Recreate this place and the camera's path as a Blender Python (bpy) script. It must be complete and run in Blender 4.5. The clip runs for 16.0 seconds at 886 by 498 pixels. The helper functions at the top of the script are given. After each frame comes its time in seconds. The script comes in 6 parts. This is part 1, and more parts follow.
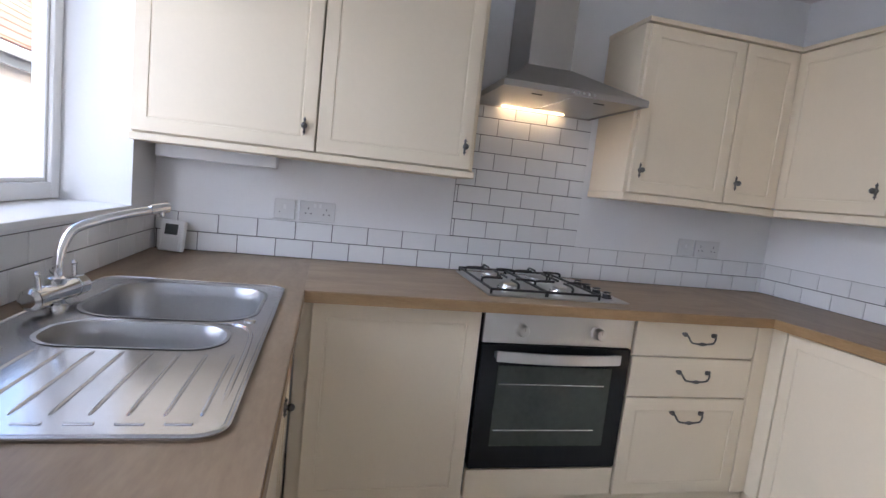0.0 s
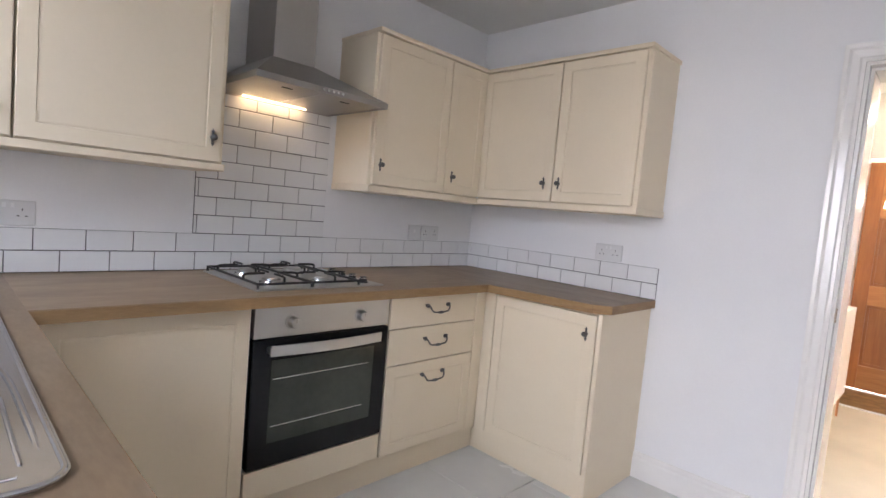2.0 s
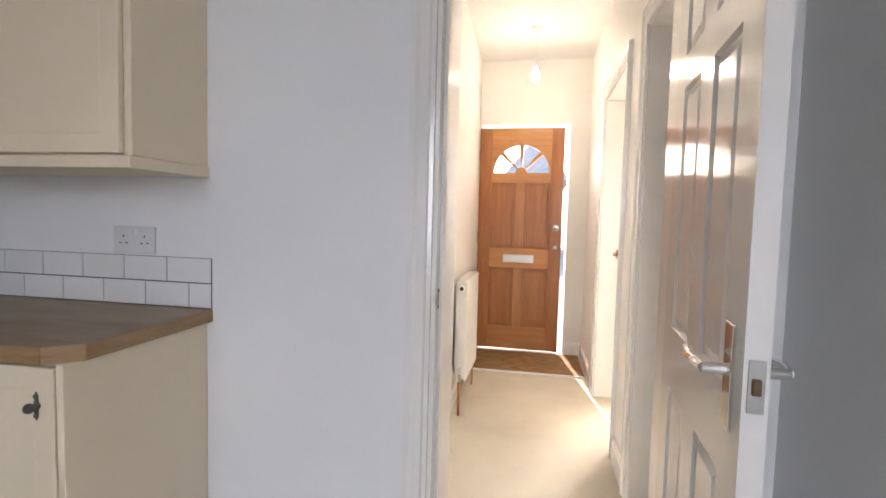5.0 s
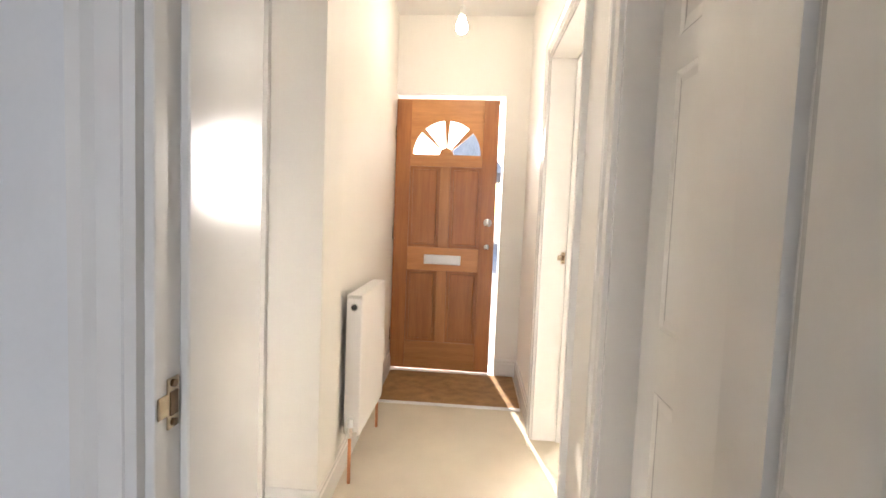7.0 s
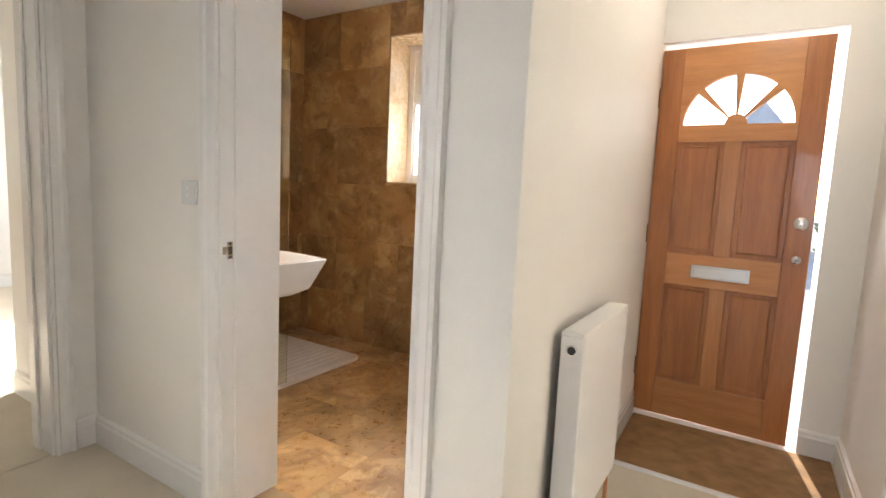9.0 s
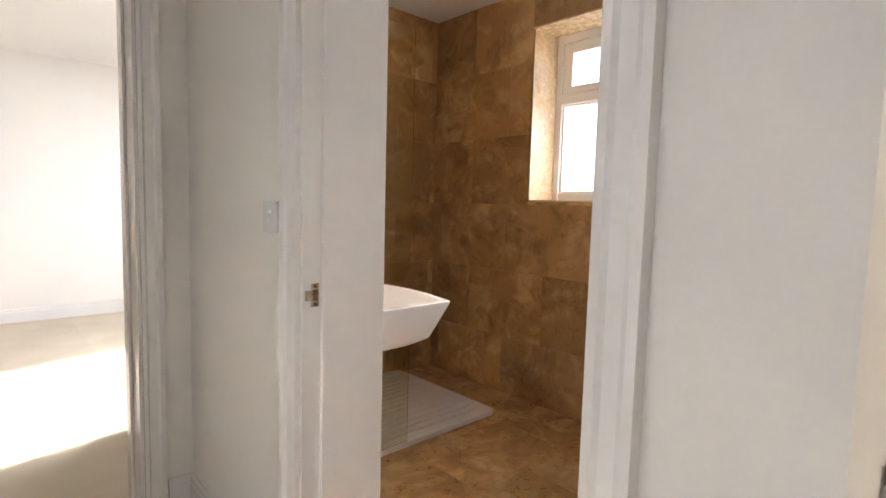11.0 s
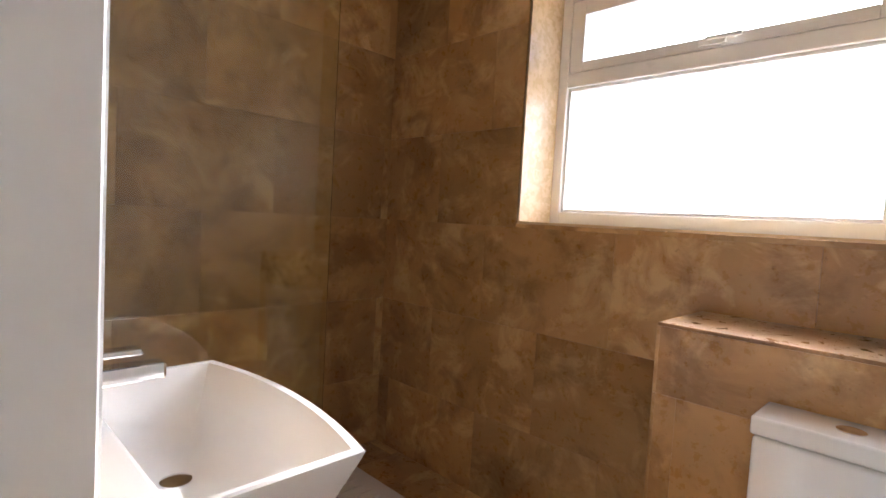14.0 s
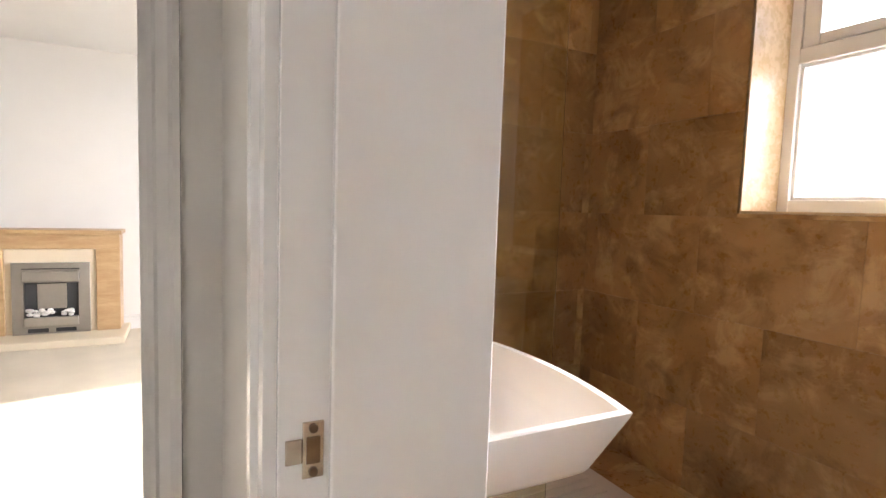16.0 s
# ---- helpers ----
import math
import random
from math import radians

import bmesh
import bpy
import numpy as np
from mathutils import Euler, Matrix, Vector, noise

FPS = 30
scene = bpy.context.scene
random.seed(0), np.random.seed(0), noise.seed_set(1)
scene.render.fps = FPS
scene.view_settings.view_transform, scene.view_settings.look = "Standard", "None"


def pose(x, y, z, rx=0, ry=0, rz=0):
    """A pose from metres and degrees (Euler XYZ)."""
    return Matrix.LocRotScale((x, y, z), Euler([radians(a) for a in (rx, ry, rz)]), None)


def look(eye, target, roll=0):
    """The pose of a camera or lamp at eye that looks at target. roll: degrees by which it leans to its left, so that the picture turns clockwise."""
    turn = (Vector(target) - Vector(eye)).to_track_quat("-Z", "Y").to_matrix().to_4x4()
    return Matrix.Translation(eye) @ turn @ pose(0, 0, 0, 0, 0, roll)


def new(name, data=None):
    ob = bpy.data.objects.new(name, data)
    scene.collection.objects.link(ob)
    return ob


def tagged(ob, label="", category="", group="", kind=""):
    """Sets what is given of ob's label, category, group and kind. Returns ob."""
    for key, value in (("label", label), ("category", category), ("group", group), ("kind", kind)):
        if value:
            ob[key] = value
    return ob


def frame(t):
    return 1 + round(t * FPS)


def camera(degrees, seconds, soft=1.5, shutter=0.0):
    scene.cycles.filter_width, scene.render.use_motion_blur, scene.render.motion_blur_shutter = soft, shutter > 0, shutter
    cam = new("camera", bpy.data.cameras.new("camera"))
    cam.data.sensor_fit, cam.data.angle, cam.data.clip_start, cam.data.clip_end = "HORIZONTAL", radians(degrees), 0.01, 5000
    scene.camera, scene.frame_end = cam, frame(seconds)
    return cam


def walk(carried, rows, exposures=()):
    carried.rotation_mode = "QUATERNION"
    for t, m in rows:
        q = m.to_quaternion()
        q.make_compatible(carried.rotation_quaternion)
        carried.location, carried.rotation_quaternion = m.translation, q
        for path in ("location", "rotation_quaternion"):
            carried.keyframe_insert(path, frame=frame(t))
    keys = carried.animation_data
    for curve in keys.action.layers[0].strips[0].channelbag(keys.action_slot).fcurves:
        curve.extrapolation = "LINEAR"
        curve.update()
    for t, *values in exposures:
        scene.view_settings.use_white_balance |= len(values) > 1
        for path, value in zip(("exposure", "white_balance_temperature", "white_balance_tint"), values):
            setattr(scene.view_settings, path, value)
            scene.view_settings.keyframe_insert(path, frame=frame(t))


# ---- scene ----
cam = camera(81.5, 16.0)
PATH = [
    (0, (0.148, 0.425, 1.258), (0.603, 2.359, 1.034), 6.3),
    (0.5, (0.036, 0.449, 1.244), (0.781, 2.298, 1.085), 5.4),
    (1, (-0.031, 0.461, 1.228), (0.953, 2.199, 1.123), 4.6),
    (1.5, (-0.069, 0.462, 1.236), (1.141, 2.05, 1.116), 4.8),
    (2, (-0.078, 0.443, 1.239), (1.339, 1.847, 1.097), 5.1),
    (2.5, (-0.006, 0.434, 1.221), (1.578, 1.647, 1.081), 5.0),
    (3, (0.148, 0.413, 1.215), (1.825, 1.492, 1.07), 4.2),
    (3.5, (0.343, 0.428, 1.206), (2.102, 1.349, 1.052), 3.0),
    (4, (0.545, 0.446, 1.203), (2.391, 1.2, 1.052), 2.8),
    (4.5, (0.78, 0.469, 1.218), (2.701, 1.004, 1.064), 3.0),
    (5, (1.047, 0.459, 1.206), (3.006, 0.841, 1.079), 1.5),
    (7.3, (2.071, 0.386, 1.201), (4.061, 0.524, 1.053), 2.4),
    (7.5, (2.166, 0.376, 1.204), (4.151, 0.568, 1.05), 2.3),
    (8, (2.361, 0.415, 1.201), (4.313, 0.814, 1.035), 2.3),
    (8.5, (2.526, 0.453, 1.205), (4.378, 1.177, 0.999), 2.7),
    (9, (2.676, 0.502, 1.209), (4.364, 1.551, 0.982), 2.7),
    (9.5, (2.809, 0.567, 1.203), (4.275, 1.909, 0.985), 2.0),
    (12, (3.393, 1.176, 1.202), (4.73, 2.654, 1.038), 1.5),
    (12.5, (3.53, 1.31, 1.209), (4.939, 2.721, 1.057), 1.3),
    (13, (3.658, 1.383, 1.222), (5.11, 2.751, 1.089), 2.0),
    (13.5, (3.774, 1.469, 1.234), (5.24, 2.823, 1.107), 3.3),
    (14, (3.889, 1.557, 1.237), (5.31, 2.96, 1.124), 3.3),
    (14.5, (3.986, 1.612, 1.224), (5.269, 3.143, 1.121), 2.0),
    (15, (3.973, 1.6, 1.215), (5.119, 3.236, 1.114), 1.2),
    (15.5, (3.821, 1.553, 1.231), (4.871, 3.25, 1.105), 1.7),
    (16, (3.669, 1.543, 1.219), (4.561, 3.327, 1.063), 1.9),
]
walk(cam, [(t, look(eye, target, roll)) for t, eye, target, roll in PATH],
     exposures=[(0, 2.57, 6250, 20), (1.5, 2.63, 6550, 21), (2.5, 2.63, 6850, 20), (4, 2.4, 6850, 18), (5, 2.22, 6750, 17), (7.3, 2.1, 6650, 15), (8.2, 1.9, 6400, 14), (9.0, 1.88, 6250, 13), (9.5, 1.78, 6200, 14), (12, 1.66, 6200, 16), (14, 1.5, 6000, 17), (16, 1.8, 6200, 17)])

# ---------------------------------------------------------------- light
SUN_EL, SUN_AZ = 29.0, 10.0          # degrees above the horizon; from +x towards +y
world = bpy.data.worlds.new("world")
scene.world = world
world.use_nodes = True
wn = world.node_tree
sky = wn.nodes.new("ShaderNodeTexSky")
sky.sky_type, sky.sun_disc = "NISHITA", False
sky.sun_elevation, sky.sun_rotation = radians(SUN_EL), radians(90 - SUN_AZ)
wn.links.new(sky.outputs[0], wn.nodes["Background"].inputs[0])
wn.nodes["Background"].inputs[1].default_value = 0.15


def lamp(name, kind, energy, color, m):
    data = bpy.data.lights.new(name, kind)
    data.energy, data.color = energy, color
    ob = new(name, data)
    ob.matrix_world = m
    return ob


sd = Vector((math.cos(radians(SUN_EL)) * math.cos(radians(SUN_AZ)), math.cos(radians(SUN_EL)) * math.sin(radians(SUN_AZ)), math.sin(radians(SUN_EL))))
sun = lamp("sun", "SUN", 2.8, (1.0, 0.93, 0.82), look(sd * 30, (0, 0, 0)))
sun.data.angle = radians(0.5)


def window_light(name, centre, target, w, h, energy, color):
    ob = lamp(name, "AREA", energy, color, look(centre, target))
    ob.data.shape, ob.data.size, ob.data.size_y = "RECTANGLE", w, h
    return ob


window_light("sky_light_kitchen", (-2.65, 1.15, 2.7), (0.9, 1.9, 0.75), 2.0, 1.3, 12.8, (0.66, 0.82, 1.0))
# fill lamp behind an unseen, added door; lifts the cabinet fronts
window_light("fill_light_added_door", (-1.15, 0.28, 1.35), (0.6, 2.0, 0.3), 0.6, 1.5, 6.0, (0.86, 0.92, 1.0))
window_light("sky_light_bathroom", (8.2, 2.6, 2.1), (4.4, 2.0, 1.0), 1.9, 1.6, 100, (0.90, 0.95, 1.0))
window_light("sky_light_living", (6.1, 4.9, 1.45), (4.0, 4.9, 1.2), 1.8, 1.4, 6, (1.0, 0.97, 0.93))
window_light("sky_light_lounge", (7.6, -2.1, 1.6), (4.6, -1.2, 1.1), 1.1, 0.9, 58, (1.0, 0.97, 0.93))


# ---------------------------------------------------------------- materials
def nodes_of(name):
    m = bpy.data.materials.new(name)
    m.use_nodes = True
    return m, m.node_tree, m.node_tree.nodes["Principled BSDF"]


def paint(name, color, rough=0.5, metal=0.0, vary=0.06, scale=3.0, grain=60.0, bump=0.05, stretch=(1, 1, 1), spread=0.0, coat=0.0, dark=None):
    """A surface with broad uneven tone, fine grain and slight relief, in object space."""
    m, t, b = nodes_of(name)
    co = t.nodes.new("ShaderNodeTexCoord")
    mp = t.nodes.new("ShaderNodeMapping")
    mp.inputs["Scale"].default_value = stretch
    t.links.new(co.outputs["Object"], mp.inputs[0])
    big, fine = t.nodes.new("ShaderNodeTexNoise"), t.nodes.new("ShaderNodeTexNoise")
    big.inputs["Scale"].default_value, fine.inputs["Scale"].default_value = scale, grain
    big.inputs["Detail"].default_value = 5
    fine.inputs["Detail"].default_value = 4
    for n in (big, fine):
        t.links.new(mp.outputs[0], n.inputs["Vector"])
    add = t.nodes.new("ShaderNodeMath")
    add.operation = "MULTIPLY_ADD"
    add.inputs[1].default_value = 0.35
    t.links.new(fine.outputs[0], add.inputs[0])
    t.links.new(big.outputs[0], add.inputs[2])
    ramp = t.nodes.new("ShaderNodeMapRange")
    ramp.inputs[1].default_value, ramp.inputs[2].default_value = 0.42, 0.92
    t.links.new(add.outputs[0], ramp.inputs[0])
    lo = dark or tuple(c * (1 - 2 * vary) for c in color)
    hi = tuple(min(0.95, c * (1 + vary)) for c in color)
    mix = t.nodes.new("ShaderNodeMix")
    mix.data_type = "RGBA"
    mix.inputs[6].default_value, mix.inputs[7].default_value = (*lo, 1), (*hi, 1)
    t.links.new(ramp.outputs[0], mix.inputs[0])
    out = mix.outputs[2]
    if spread:
        info = t.nodes.new("ShaderNodeObjectInfo")
        hsv = t.nodes.new("ShaderNodeHueSaturation")
        rng = t.nodes.new("ShaderNodeMapRange")
        rng.inputs[3].default_value, rng.inputs[4].default_value = 1 - spread, 1 + spread
        t.links.new(info.outputs["Random"], rng.inputs[0])
        t.links.new(rng.outputs[0], hsv.inputs["Value"])
        t.links.new(out, hsv.inputs["Color"])
        out = hsv.outputs[0]
    t.links.new(out, b.inputs["Base Color"])
    rr = t.nodes.new("ShaderNodeMapRange")
    rr.inputs[3].default_value, rr.inputs[4].default_value = max(0.02, rough - 0.08), min(1, rough + 0.08)
    t.links.new(big.outputs[0], rr.inputs[0])
    t.links.new(rr.outputs[0], b.inputs["Roughness"])
    b.inputs["Metallic"].default_value = metal
    b.inputs["Coat Weight"].default_value = coat
    b.inputs["Coat Roughness"].default_value = 0.12
    if bump:
        bp = t.nodes.new("ShaderNodeBump")
        bp.inputs["Strength"].default_value, bp.inputs["Distance"].default_value = bump, 0.004
        t.links.new(add.outputs[0], bp.inputs["Height"])
        t.links.new(bp.outputs[0], b.inputs["Normal"])
    return m


def stone(name, light, mid, dark, rough=0.35):
    """Filled travertine: broad clouds, ragged dark blotches, pale drifts and pits; each piece its own cut of the stone."""
    m, t, b = nodes_of(name)
    co, info = t.nodes.new("ShaderNodeTexCoord"), t.nodes.new("ShaderNodeObjectInfo")
    shift = t.nodes.new("ShaderNodeVectorMath")
    shift.operation = "MULTIPLY_ADD"
    shift.inputs[1].default_value = (37.0, 23.0, 51.0)
    t.links.new(info.outputs["Random"], shift.inputs[0])
    t.links.new(co.outputs["Object"], shift.inputs[2])

    def noise(scale, detail, rough_, distortion):
        n = t.nodes.new("ShaderNodeTexNoise")
        n.inputs["Scale"].default_value, n.inputs["Detail"].default_value = scale, detail
        n.inputs["Roughness"].default_value, n.inputs["Distortion"].default_value = rough_, distortion
        t.links.new(shift.outputs[0], n.inputs["Vector"])
        return n.outputs[0]

    def band(value, a, b_, top):
        r = t.nodes.new("ShaderNodeMapRange")
        r.inputs[1].default_value, r.inputs[2].default_value, r.inputs[4].default_value = a, b_, top
        t.links.new(value, r.inputs[0])
        return r.outputs[0]

    def blend(fac, under, over):
        x = t.nodes.new("ShaderNodeMix")
        x.data_type = "RGBA"
        x.inputs[7].default_value = (*over, 1)
        t.links.new(fac, x.inputs[0])
        t.links.new(under, x.inputs[6])
        return x.outputs[2]

    cloud, fine = noise(2.0, 6, 0.55, 0.3), noise(26, 9, 0.7, 0.2)
    ramp = t.nodes.new("ShaderNodeValToRGB")
    e = ramp.color_ramp.elements
    e[0].position, e[0].color = 0.34, (*[(p + 2 * q) / 3 for p, q in zip(dark, mid)], 1)
    e[1].position, e[1].color = 0.68, (*[(p + q) / 2 for p, q in zip(light, mid)], 1)
    e.new(0.5).color = (*mid, 1)
    t.links.new(cloud, ramp.inputs[0])
    drift = blend(band(noise(4.5, 10, 0.66, 0.9), 0.51, 0.62, 0.60), ramp.outputs[0], light)
    blotch = blend(band(noise(3.8, 8, 0.62, 0.5), 0.50, 0.64, 0.70), drift, dark)
    pits = blend(band(noise(42, 4, 0.6, 0.0), 0.66, 0.74, 0.35), blotch, tuple(c * 0.6 for c in dark))
    hsv = t.nodes.new("ShaderNodeHueSaturation")
    rng = t.nodes.new("ShaderNodeMapRange")
    rng.inputs[3].default_value, rng.inputs[4].default_value = 0.78, 1.18
    t.links.new(info.outputs["Random"], rng.inputs[0])
    t.links.new(rng.outputs[0], hsv.inputs["Value"])
    t.links.new(pits, hsv.inputs["Color"])
    t.links.new(hsv.outputs[0], b.inputs["Base Color"])
    rr = t.nodes.new("ShaderNodeMapRange")
    rr.inputs[3].default_value, rr.inputs[4].default_value = rough - 0.1, rough + 0.15
    t.links.new(fine, rr.inputs[0])
    t.links.new(rr.outputs[0], b.inputs["Roughness"])
    bp = t.nodes.new("ShaderNodeBump")
    bp.inputs["Strength"].default_value, bp.inputs["Distance"].default_value = 0.12, 0.003
    t.links.new(fine, bp.inputs["Height"])
    t.links.new(bp.outputs[0], b.inputs["Normal"])
    return m


def wood(name, light, dark, rough, stretch, grain=9.0, coat=0.0):
    """Straight-grained timber: fine streaks along one axis over broad bands."""
    m, t, b = nodes_of(name)
    co, info = t.nodes.new("ShaderNodeTexCoord"), t.nodes.new("ShaderNodeObjectInfo")
    mp = t.nodes.new("ShaderNodeMapping")
    mp.inputs["Scale"].default_value = stretch
    t.links.new(co.outputs["Object"], mp.inputs[0])
    a, f = t.nodes.new("ShaderNodeTexNoise"), t.nodes.new("ShaderNodeTexNoise")
    a.inputs["Scale"].default_value, f.inputs["Scale"].default_value = grain, grain * 7
    a.inputs["Detail"].default_value, f.inputs["Detail"].default_value = 6, 5
    a.inputs["Distortion"].default_value = 0.6
    for n in (a, f):
        t.links.new(mp.outputs[0], n.inputs["Vector"])
    s = t.nodes.new("ShaderNodeMath")
    s.operation = "MULTIPLY_ADD"
    s.inputs[1].default_value = 0.5
    t.links.new(f.outputs[0], s.inputs[0])
    t.links.new(a.outputs[0], s.inputs[2])
    ramp = t.nodes.new("ShaderNodeMapRange")
    ramp.inputs[1].default_value, ramp.inputs[2].default_value = 0.5, 1.0
    t.links.new(s.outputs[0], ramp.inputs[0])
    mix = t.nodes.new("ShaderNodeMix")
    mix.data_type = "RGBA"
    mix.inputs[6].default_value, mix.inputs[7].default_value = (*dark, 1), (*light, 1)
    t.links.new(ramp.outputs[0], mix.inputs[0])
    hsv = t.nodes.new("ShaderNodeHueSaturation")
    rng = t.nodes.new("ShaderNodeMapRange")
    rng.inputs[3].default_value, rng.inputs[4].default_value = 0.88, 1.1
    t.links.new(info.outputs["Random"], rng.inputs[0])
    t.links.new(rng.outputs[0], hsv.inputs["Value"])
    t.links.new(mix.outputs[2], hsv.inputs["Color"])
    t.links.new(hsv.outputs[0], b.inputs["Base Color"])
    b.inputs["Roughness"].default_value = rough
    b.inputs["Coat Weight"].default_value = coat
    bp = t.nodes.new("ShaderNodeBump")
    bp.inputs["Strength"].default_value, bp.inputs["Distance"].default_value = 0.08, 0.002
    t.links.new(s.outputs[0], bp.inputs["Height"])
    t.links.new(bp.outputs[0], b.inputs["Normal"])
    return m


def glassy(name, color, rough=0.0, ior=1.45):
    m, t, b = nodes_of(name)
    b.inputs["Base Color"].default_value = (*color, 1)
    b.inputs["Transmission Weight"].default_value = 1.0
    b.inputs["Roughness"].default_value = rough
    b.inputs["IOR"].default_value = ior
    return m


M_WALL = paint("white_wall_paint", (0.80, 0.80, 0.795), 0.6, vary=0.02, scale=1.3, grain=120, bump=0.06)
M_HALLWALL = paint("cream_wall_paint", (0.82, 0.79, 0.735), 0.55, vary=0.02, scale=1.2, grain=110, bump=0.06)
M_CEIL = paint("ceiling_paint", (0.80, 0.79, 0.76), 0.7, vary=0.02, scale=1.0, grain=90)
M_GLOSS = paint("white_gloss_paint", (0.81, 0.79, 0.755), 0.13, vary=0.02, scale=4, grain=30, bump=0.05)
M_CREAM = paint("cream_cabinet_foil", (0.80, 0.68, 0.505), 0.38, vary=0.02, scale=2.5, grain=70, bump=0.03)
M_CARC = paint("cream_carcass_board", (0.81, 0.69, 0.515), 0.45, vary=0.02, scale=2, grain=60, bump=0.02)
M_WORK = wood("oak_laminate_worktop", (0.35, 0.245, 0.155), (0.225, 0.15, 0.09), 0.42, (1.2, 5.0, 5.0), 3.0)
M_WORKY = wood("oak_laminate_worktop_cross", (0.35, 0.245, 0.155), (0.225, 0.15, 0.09), 0.42, (5.0, 1.2, 5.0), 3.0)
M_EDGE = wood("oak_worktop_edge", (0.36, 0.22, 0.10), (0.24, 0.14, 0.06), 0.45, (2.0, 2.0, 9.0), 3.0)
M_METRO = paint("white_glazed_tile", (0.80, 0.80, 0.79), 0.12, vary=0.015, scale=6, grain=25, bump=0.05, spread=0.03)
M_GROUT = paint("grey_grout", (0.12, 0.117, 0.115), 0.85, vary=0.15, scale=20, grain=200, bump=0.3)
M_FTILE = paint("pale_floor_tile", (0.66, 0.66, 0.63), 0.25, vary=0.04, scale=2.2, grain=14, bump=0.03, spread=0.03)
M_FGROUT = paint("pale_floor_grout", (0.33, 0.32, 0.30), 0.85, vary=0.1, scale=20, grain=200)
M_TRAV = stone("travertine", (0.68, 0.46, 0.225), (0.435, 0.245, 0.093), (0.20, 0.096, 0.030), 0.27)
# wall travertine with the window's daylight put into a paler colour
M_TRAVLIT = stone("daylit_travertine", (0.78, 0.63, 0.42), (0.70, 0.52, 0.31), (0.52, 0.35, 0.18), 0.25)
M_TGROUT = paint("brown_grout", (0.36, 0.235, 0.12), 0.8, vary=0.1, scale=15, grain=150)
M_CARPET = paint("beige_carpet", (0.67, 0.595, 0.475), 0.95, vary=0.06, scale=3, grain=320, bump=0.7)
M_COIR = paint("brown_coir_mat", (0.34, 0.19, 0.075), 0.95, vary=0.2, scale=12, grain=400, bump=0.9)
M_DOOR = wood("orange_oak_door", (0.41, 0.160, 0.045), (0.29, 0.100, 0.026), 0.35, (14.0, 14.0, 1.1), 1.6, 0.25)
M_DOORX = wood("orange_oak_rail", (0.54, 0.245, 0.078), (0.40, 0.162, 0.047), 0.35, (14.0, 1.1, 14.0), 1.6, 0.25)
M_DOORM = wood("orange_oak_mullion", (0.54, 0.245, 0.078), (0.40, 0.162, 0.047), 0.35, (14.0, 14.0, 1.1), 1.6, 0.25)
M_PINE = wood("pale_pine", (0.62, 0.42, 0.22), (0.48, 0.29, 0.13), 0.4, (1.2, 6.0, 8.0), 2.5)
M_STEEL = paint("brushed_steel", (0.56, 0.55, 0.53), 0.3, 1.0, vary=0.02, scale=3, grain=50, bump=0.0)
M_HOOD = paint("hood_steel", (0.43, 0.41, 0.385), 0.33, 1.0, vary=0.03, scale=3, grain=50, bump=0.0)
M_SOCKET = paint("grey_white_plastic", (0.68, 0.68, 0.67), 0.35, vary=0.02, bump=0.0)
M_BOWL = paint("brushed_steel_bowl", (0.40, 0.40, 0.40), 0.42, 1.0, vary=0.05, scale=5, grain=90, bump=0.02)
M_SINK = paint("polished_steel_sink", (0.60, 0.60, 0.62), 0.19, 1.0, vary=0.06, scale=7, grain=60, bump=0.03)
M_CHROME = paint("chrome", (0.80, 0.80, 0.80), 0.07, 1.0, vary=0.02, bump=0.0)
M_IRON = paint("dark_pewter", (0.16, 0.15, 0.14), 0.4, 0.9, vary=0.2, scale=40, grain=200, bump=0.2)
M_BLACK = paint("black_enamel", (0.02, 0.02, 0.02), 0.35, vary=0.1, bump=0.03)
M_BGLASS = paint("black_oven_glass", (0.012, 0.012, 0.013), 0.08, vary=0.1, bump=0.0)
M_BGLASS.node_tree.nodes["Principled BSDF"].inputs["Specular IOR Level"].default_value = 0.22
M_OVENIN = paint("dim_oven_glass", (0.045, 0.052, 0.042), 0.1, vary=0.15, scale=4, bump=0.0)
M_PLASTIC = paint("white_plastic", (0.78, 0.78, 0.77), 0.35, vary=0.02, bump=0.0)
M_UPVC = paint("white_upvc", (0.80, 0.79, 0.77), 0.3, vary=0.02, scale=3, bump=0.02)
M_CERAMIC = paint("white_ceramic", (0.82, 0.82, 0.81), 0.08, vary=0.01, bump=0.0, coat=0.6)
M_RAD = paint("white_radiator_enamel", (0.82, 0.80, 0.77), 0.3, vary=0.02, bump=0.02)
M_COPPER = paint("copper_pipe", (0.65, 0.30, 0.16), 0.3, 1.0, vary=0.1, bump=0.03)
M_BRASS = paint("worn_latch_metal", (0.17, 0.11, 0.065), 0.35, 1.0, vary=0.15, scale=30, bump=0.05)
M_KEEP = paint("worn_keep_plate", (0.56, 0.48, 0.37), 0.22, 1.0, vary=0.2, scale=40, bump=0.05)
M_SLOT = paint("dark_slot", (0.04, 0.04, 0.04), 0.7, vary=0.1, bump=0.0)
M_SCREEN = paint("grey_lcd", (0.10, 0.11, 0.11), 0.15, vary=0.1, bump=0.0)
M_PANE = glassy("window_glass", (1, 1, 1))
M_OBSC = glassy("frosted_glass", (1, 1, 1), 0.15)
M_SCREENGL = glassy("greenish_shower_glass", (0.91, 0.94, 0.80), 0.0, 1.52)
M_TRAY = paint("white_stone_resin", (0.74, 0.70, 0.66), 0.4, vary=0.03, scale=5, bump=0.05)
